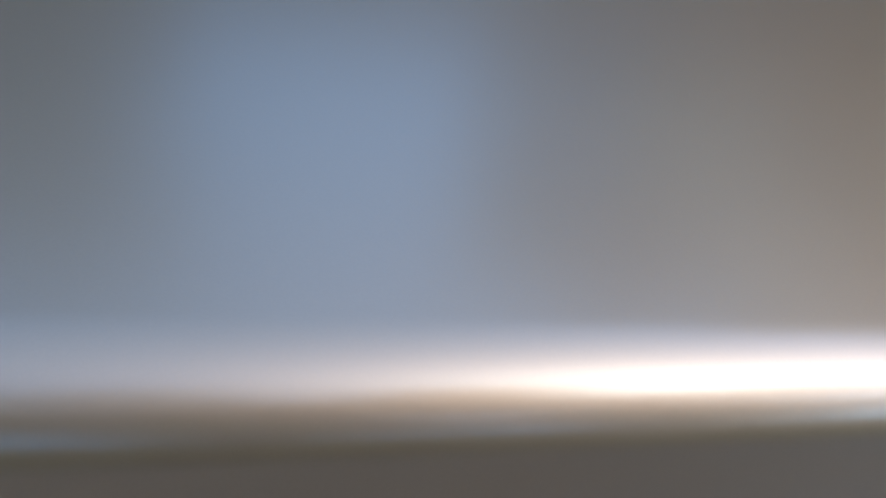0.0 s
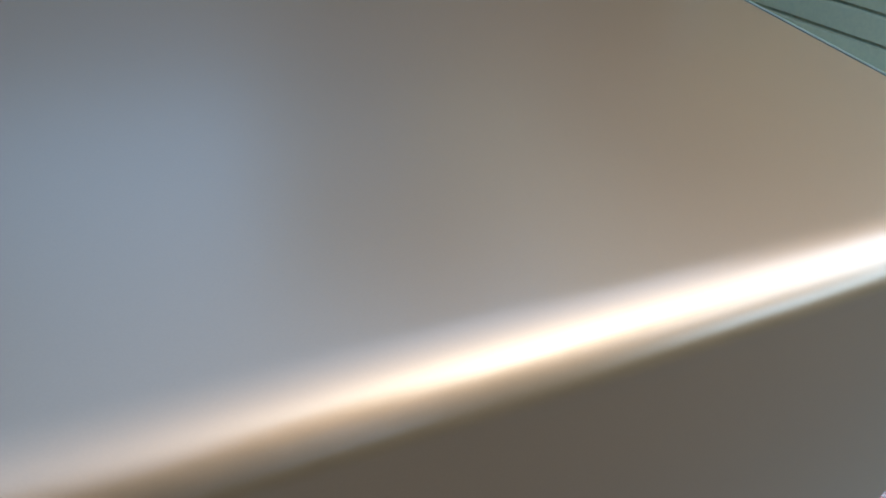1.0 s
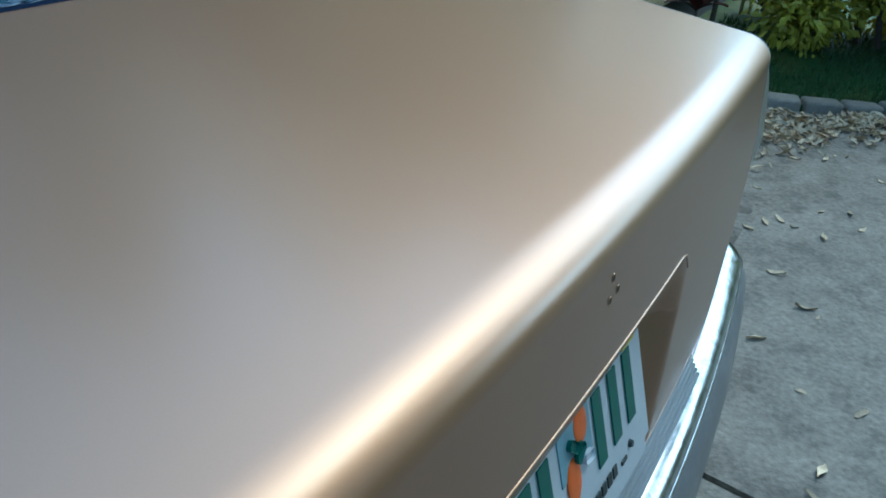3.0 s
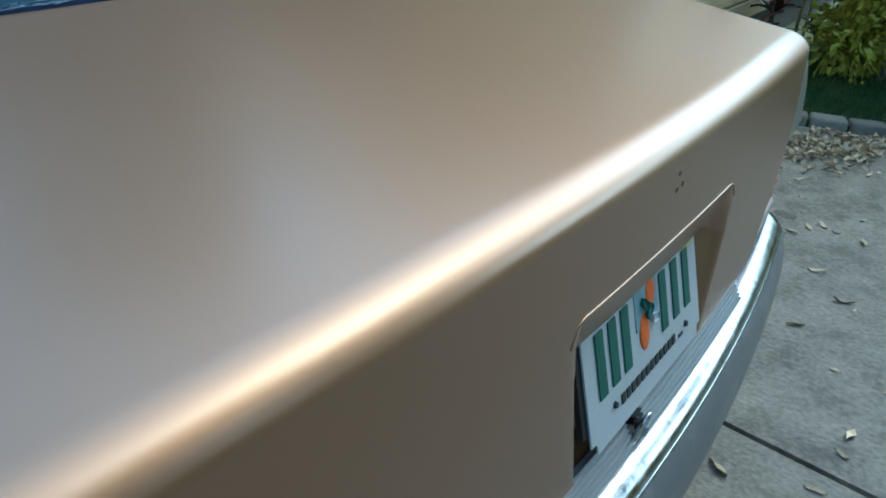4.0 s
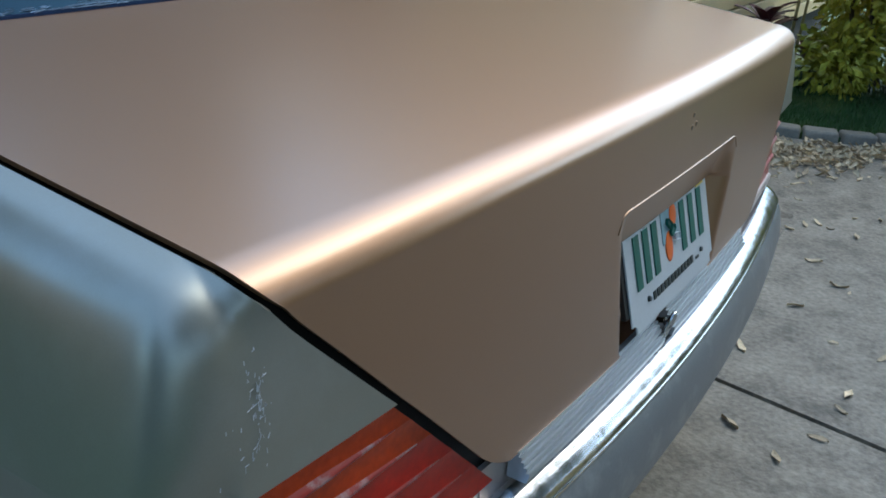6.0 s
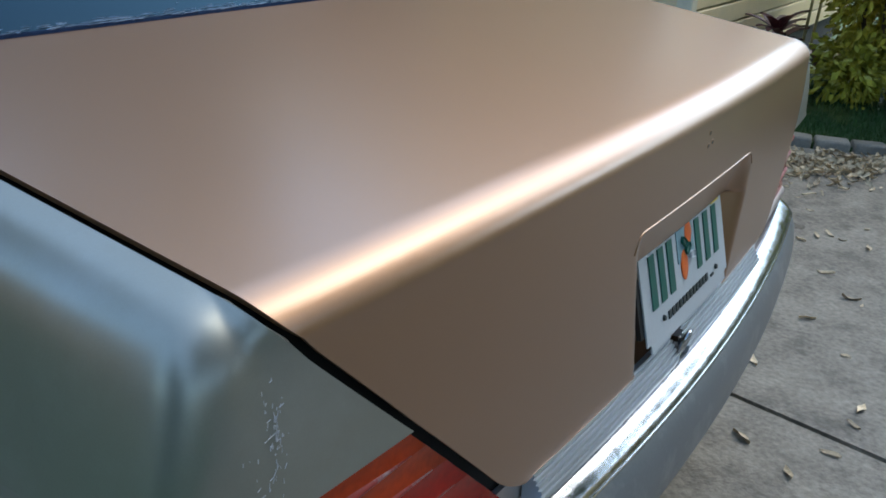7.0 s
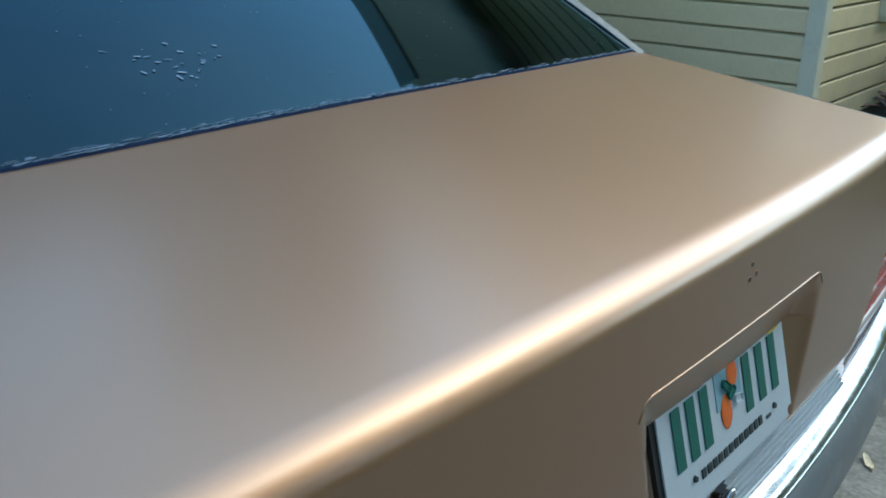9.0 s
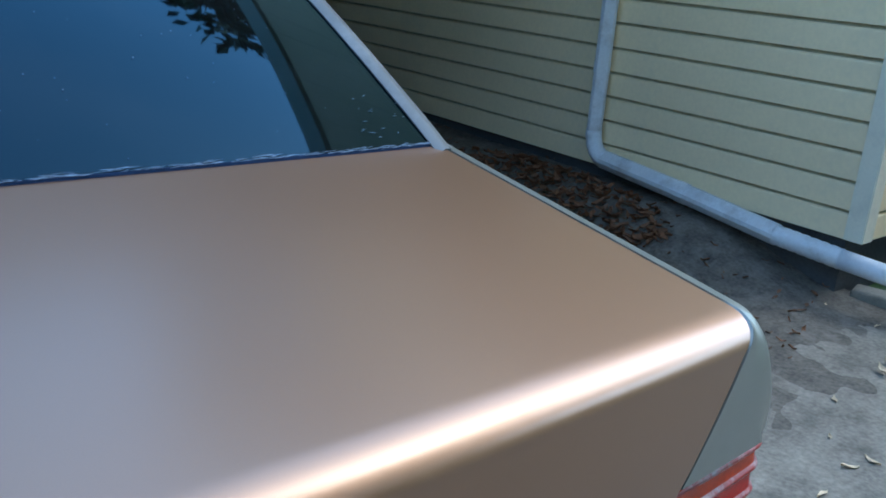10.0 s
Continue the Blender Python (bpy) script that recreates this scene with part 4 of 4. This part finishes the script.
def build_plate():
    plate = new("number_plate")
    plate.parent = car
    plate["label"] = "white number plate with raised green marks"
    W, H = 0.305, 0.1525
    # local frame: x along, z up, front at -y
    tilt = math.degrees(math.atan2(0.0275, 0.0987))
    plate.matrix_basis = pose(0, -0.0130, 0.643, -tilt)
    b = box((W, 0.002, H), 0.0, at=(0, 0.001, H / 2))
    bmesh.ops.bevel(b, geom=[e for e in b.edges if abs(e.verts[0].co.y - e.verts[1].co.y) > 0.001], offset=0.012, segments=5, affect="EDGES")
    part("plate_sheet", b, M_PLATE, plate)
    part("plate_backing", box((W + 0.012, 0.006, H - 0.03), at=(-0.004, 0.0055, H / 2 + 0.01)), M_BLACK, plate, "black plate backing")

    def bar(x, z, w, h, mat, lab, y=-0.0015, t=0.0014):
        return part(lab, box((w, t, h), min(0.0004, t * 0.3), at=(x, y + 0.0005, z + 0.013)), mat, plate)
    # six tall marks as plain bars
    for x in (-0.118, -0.088, -0.058, 0.044, 0.079, 0.114):
        bar(x, 0.068, 0.018, 0.066, M_GREEN, "mark_bar")
    for k in range(12):
        bar(-0.077 + 0.0128 * k, 0.014, 0.0088, 0.0105, M_INK, "name_bar")
    bar(0.086, 0.0105, 0.012, 0.004, M_INK, "name_bar")
    bar(0.0, 0.120, 0.120, 0.009, M_GREEN, "head_bar")
    bar(0.122, 0.112, 0.030, 0.018, M_YELLOW, "sticker")
    bar(-0.002, 0.088, 0.060, 0.052, M_TEAL, "tinted_ground", y=-0.0010, t=0.0010)
    for x, z, rx, rz in ((0.010, 0.092, 0.013, 0.016), (-0.012, 0.056, 0.013, 0.020)):
        b = bmesh.new()
        bmesh.ops.create_uvsphere(b, u_segments=18, v_segments=10, radius=1.0, matrix=pose(x, -0.0008, z + 0.013) @ Matrix.Diagonal((rx, 0.0014, rz, 1)))
        part("orange_shape", b, M_ORINK, plate, shade=True)
    for x, z, a in ((-0.010, 0.085, 40), (0.0, 0.074, -30), (0.014, 0.062, 10)):
        b = box((0.018, 0.001, 0.009), 0.003, at=(0, 0, 0))
        s = part("leaf_shape", b, M_GREEN if z > 0.07 else M_PLATE, plate)
        s.matrix_basis = pose(x, -0.0024, z + 0.013, 0, a)
    for x in (-0.096, 0.104):
        b = bmesh.new()
        bmesh.ops.create_cone(b, cap_ends=True, segments=14, radius1=0.004, radius2=0.003, depth=0.003, matrix=pose(x, -0.0015, 0.029, 90))
        part("plate_bolt", b, M_INK, plate)


GL_DX, GL_DZ = -0.04, 0.48


def glass_point(u, v):
    """u across -1..1, v up the rear glass 0..1."""
    hx = 0.705 + GL_DX * 0.8 * v * 0.5
    x = u * hx
    y0 = glass_y(x)
    L = 0.80
    y = y0 + v * L + 0.05 * v * (u * u)
    z = deck_z(x, y0) + 0.002 + GL_DZ * v * L + 0.023 * math.sin(math.pi * v) - 0.02 * v * u * u
    return x, y, z


def build_glass():
    rows = [[glass_point(u, v) for u in np.linspace(-1, 1, 49)] for v in np.linspace(0, 1, 30)]
    glass = sheet("rear_glass", rows, M_GLASS, car, "tinted rear window, dusty with peeling lower edge", solid=0.004, flip=False)
    # crumbling seal along the lower edge: ragged pale flakes on a dark strip
    rows = [[tuple(Vector(glass_point(u, v)) + Vector((0, 0, h))) for u in np.linspace(-0.995, 0.995, 80)] for v, h in ((-0.002, -0.004), (-0.0005, 0.0003), (0.001, 0.0007), (0.0025, 0.0004))]
    sheet("lower_seal", rows, material("blue_black_seal", (0.012, 0.025, 0.06), 0.9, var=0.3, scale=30, spec=0.1), glass, solid=0.002)
    rng = random.Random(9)
    verts, faces = [], []

    def fleck(u, v, ln, wd, a, lift):
        p = Vector(glass_point(u, v))
        du = (Vector(glass_point(u + 0.01, v)) - p).normalized()
        dv = (Vector(glass_point(u, v + 0.01)) - p).normalized()
        ax = (du * math.cos(a) + dv * math.sin(a)) * ln
        si = (dv * math.cos(a) - du * math.sin(a)) * wd
        up = du.cross(dv) * lift
        i = len(verts)
        for k in range(6):
            t = k * math.tau / 6
            q = rng.uniform(0.6, 1.1)
            verts.append(tuple(p + up + ax * math.cos(t) * q + si * math.sin(t) * q))
        verts.append(tuple(p + up * 1.6))
        faces.extend([(i + k, i + (k + 1) % 6, i + 6) for k in range(6)])

    for _ in range(380):
        u = rng.uniform(-0.99, 0.99)
        ragged = 0.35 + 0.9 * abs(noise.noise((u * 9, 3.1, 0))) + 0.5 * max(0.0, -u)
        v = 0.001 + 0.011 * ragged * rng.random() ** 1.6
        fleck(u, v, rng.uniform(0.003, 0.018), rng.uniform(0.0002, 0.0008), rng.gauss(0.05, 0.07), 0.0016)
    for _ in range(16):
        u, v = 0.90 + rng.gauss(0, 0.05), 0.02 + 0.10 * rng.random()
        fleck(min(u, 0.985), v, rng.uniform(0.001, 0.008), rng.uniform(0.0002, 0.0005), rng.gauss(0.1, 0.2), 0.0012)
    for _ in range(170):
        fleck(rng.uniform(-0.98, 0.98), rng.uniform(0.02, 0.75), rng.uniform(0.0005, 0.0016), rng.uniform(0.0004, 0.0011), rng.uniform(0, 3), 0.0012)
    for _ in range(26):
        fleck(-0.36 + rng.gauss(0, 0.06), 0.13 + rng.gauss(0, 0.025), rng.uniform(0.002, 0.008), rng.uniform(0.0008, 0.002), rng.gauss(-0.3, 0.3), 0.0012)
    me = bpy.data.meshes.new("pale_dust")
    me.from_pydata(verts, [], faces)
    me.update()
    ob = link("pale_dust", me, material("pale_flake", (0.22, 0.30, 0.41), 0.6, var=0.3, scale=90), glass, "pale peeling flakes and specks")
    ob["kind"] = "stuff"
    # pillars and roof
    for sign in (-1, 1):
        rows = []
        for v in np.linspace(-0.02, 1, 14):
            p = Vector(glass_point(sign, max(v, 0)))
            if v < 0:
                p += Vector((0, -0.02, -0.012))
            w = 0.023 + 0.02 * v
            rows.append([tuple(p + Vector((-sign * 0.008, 0, 0.004))), tuple(p + Vector((sign * 0.004, 0, 0.010))), tuple(p + Vector((sign * 0.018, 0.004, 0.008))), tuple(p + Vector((sign * w, 0.02, -0.008))), tuple(p + Vector((sign * (w + 0.03), 0.05, -0.06)))])
        sheet("rear_pillar", rows, M_PILLAR, car, "grey rear roof pillar", solid=0.006, flip=(sign < 0))
        # quarter behind the pillar down to the waist
        rows = []
        for v in np.linspace(0, 1, 14):
            p = Vector(glass_point(sign, v)) + Vector((sign * (0.06 + 0.02 * v), 0.05, -0.06))
            q = Vector((sign * 0.83, p.y + 0.06, 0.93))
            rows.append([tuple(p.lerp(q, f)) for f in np.linspace(0, 1, 6)])
        sheet("pillar_side", rows, M_FENDER, car, solid=0.006, flip=(sign < 0))


def build_cabin():
    top_z = glass_point(0, 1)[2]
    yb = glass_point(0, 1)[1]
    rows = []
    for y, z, w in ((yb - 0.01, top_z + 0.004, 0.64), (yb + 0.15, top_z + 0.02, 0.63), (yb + 0.8, top_z + 0.03, 0.62), (yb + 1.15, top_z + 0.005, 0.62)):
        rows.append([(u * w, y + 0.02 * u * u, z - 0.05 * abs(u) ** 3) for u in np.linspace(-1, 1, 21)])
    sheet("roof_panel", rows, M_FENDER, car, "grey roof panel", solid=0.02)
    y1 = yb + 1.15
    rows = [[(u * (0.62 + 0.1 * f), y1 + 0.62 * f, top_z - (top_z - 0.93) * f) for u in np.linspace(-1, 1, 13)] for f in np.linspace(0, 1, 8)]
    sheet("windscreen", rows, M_GLASS, car, "tinted windscreen", solid=0.005)
    yn = 4.55
    rows = [[(u * (0.76 - 0.06 * f), y1 + 0.62 + (yn - y1 - 0.62) * f, 0.93 - 0.16 * f * f + 0.02 * (1 - u * u)) for u in np.linspace(-1, 1, 13)] for f in np.linspace(0, 1, 10)]
    sheet("bonnet", rows, M_FENDER, car, "grey bonnet", solid=0.01)
    rows = [[(u * 0.70, yn + 0.05 - 0.05 * u * u, 0.77 - 0.47 * f) for u in np.linspace(-1, 1, 13)] for f in np.linspace(0, 1, 6)]
    sheet("nose_panel", rows, M_FENDER, car, "grey nose panel", solid=0.02)
    for sign in (-1, 1):
        rows = []
        for y in np.linspace(0.6, yn, 60):
            w = 0.835 if y < 3.6 else 0.835 - 0.13 * ((y - 3.6) / 0.95) ** 2
            zt = 0.93 if y < y1 + 0.62 else 0.93 - 0.16 * ((y - y1 - 0.62) / (yn - y1 - 0.62)) ** 2
            w0 = min(w, lid_x(y) + 0.088 + 0.02) if y < 1.0 else w
            rows.append([(sign * (w0 - 0.05), y, zt), (sign * (w0 - 0.01), y, zt - 0.02), (sign * w0, y, zt - 0.07), (sign * (w0 + 0.012), y, 0.62), (sign * (w0 + 0.008), y, 0.42), (sign * (w0 - 0.03), y, 0.25)])
        wheel_at = (0.98, 3.75)

        def open_arch(i, j, rows=rows):
            c = np.mean([rows[i][j], rows[i + 1][j], rows[i][j + 1], rows[i + 1][j + 1]], axis=0)
            return all(math.hypot(c[1] - wy, c[2] - 0.31) > 0.34 for wy in wheel_at)
        sheet("side_panel", rows, M_FENDER, car, "grey body side", solid=0.012, keep=open_arch, flip=(sign < 0))
        rows = []
        for y in np.linspace(1.0, y1 + 0.6, 20):
            f = min(1.0, max(0.0, (y - 1.0) / (yb - 1.0))) * min(1.0, max(0.0, (y1 + 0.62 - y) / 0.62))
            rows.append([(sign * (0.80 - 0.16 * f * q), y, 0.925 + (top_z - 0.06 - 0.925) * f * q) for q in np.linspace(0, 1, 5)])
        sheet("side_glass", rows, M_GLASS, car, "tinted side windows", solid=0.004, flip=(sign > 0))
        for wy in wheel_at:
            wheel = new("wheel")
            wheel.parent = car
            wheel.matrix_basis = pose(sign * 0.73, wy, 0.305 + ground_z(sign * 0.73, wy))
            b = bmesh.new()
            ring = []
            for o, r in ((-0.09, 0.20), (-0.10, 0.27), (-0.085, 0.30), (0.085, 0.30), (0.10, 0.27), (0.09, 0.20)):
                ring.append([b.verts.new((o, r * math.cos(k * math.tau / 32), r * math.sin(k * math.tau / 32))) for k in range(32)])
            for p, q in zip(ring, ring[1:] + ring[:1]):
                for k in range(32):
                    b.faces.new((p[k], q[k], q[(k + 1) % 32], p[(k + 1) % 32]))
            bmesh.ops.recalc_face_normals(b, faces=b.faces[:])
            part("tyre", b, M_TYRE, wheel, shade=True)
            b = bmesh.new()
            bmesh.ops.create_cone(b, cap_ends=True, segments=28, radius1=0.20, radius2=0.20, depth=0.14, matrix=pose(0, 0, 0, 0, 90))
            bmesh.ops.bevel(b, geom=b.edges[:], offset=0.01, segments=1, affect="EDGES")
            part("rim", b, M_RIM, wheel)
    # inside: shelf behind the seats, floor, dark lining
    rows = [[(x, y, 0.915 - 0.02 * (y - 0.5)) for x in np.linspace(-0.68, 0.68, 9)] for y in np.linspace(0.62, 1.15, 6)]
    sheet("parcel_shelf", rows, M_CABIN, car, "dark rear parcel shelf", solid=0.02)
    part("seat_back", box((1.25, 0.16, 0.55), 0.05, at=(0, 1.25, 0.78), seg=3), M_CABIN, car, "dark rear seat back")
    part("floor_pan", box((1.45, 3.9, 0.06), 0.01, at=(0, 2.5, 0.27)), M_BLACK, car, "black underside")
    part("boot_tub", box((1.12, 0.42, 0.28), 0.02, at=(0, 0.34, 0.46)), M_BLACK, car, "black underside")


# ---------------------------------------------------------------- assembly
build_ground()
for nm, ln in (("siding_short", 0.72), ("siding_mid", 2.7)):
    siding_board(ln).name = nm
build_house()
build_downspout()
build_lid()
build_wings()
build_lamps()
build_trim()
build_bumper()
build_plate()
build_glass()
build_cabin()
build_bush()
build_ti_plant()
build_tree("tree", 5.2, 6.9, 8.0, 1.5, 51, 1800, "leafy tree overhanging the house roof", 0.0, 0.7)
# trees out of view, placed to darken the sky mirrored in the paint
build_tree("tree", -3.4, 13.5, 13.0, 3.8, 52, 15000, "unseen tall leafy tree beyond the carport", 0.0, 0.25)
build_tree("tree", 12.0, 13.5, 10.5, 3.4, 62, 11000, "unseen leafy tree added behind the house to block sky", 0.0, 0.15)
build_tree("tree", 9.6, -8.5, 12.5, 3.6, 55, 16000, "unseen leafy tree added across the yard to block sky", 0.0, 0.3)
build_tree("tree", 3.4, -8.6, 15.0, 4.2, 56, 26000, "unseen leafy tree added behind the car to block sky", 0.0, 0.32)
build_tree("tree", -3.0, -8.4, 15.0, 4.4, 57, 26000, "unseen leafy tree added behind the car to block sky", 0.0, 0.32)
build_tree("tree", -9.0, -2.6, 6.0, 3.0, 58, 6000, "unseen leafy tree added at the left to block sky", 0.0, 0.15)
build_grass()
build_litter()
build_kerb()
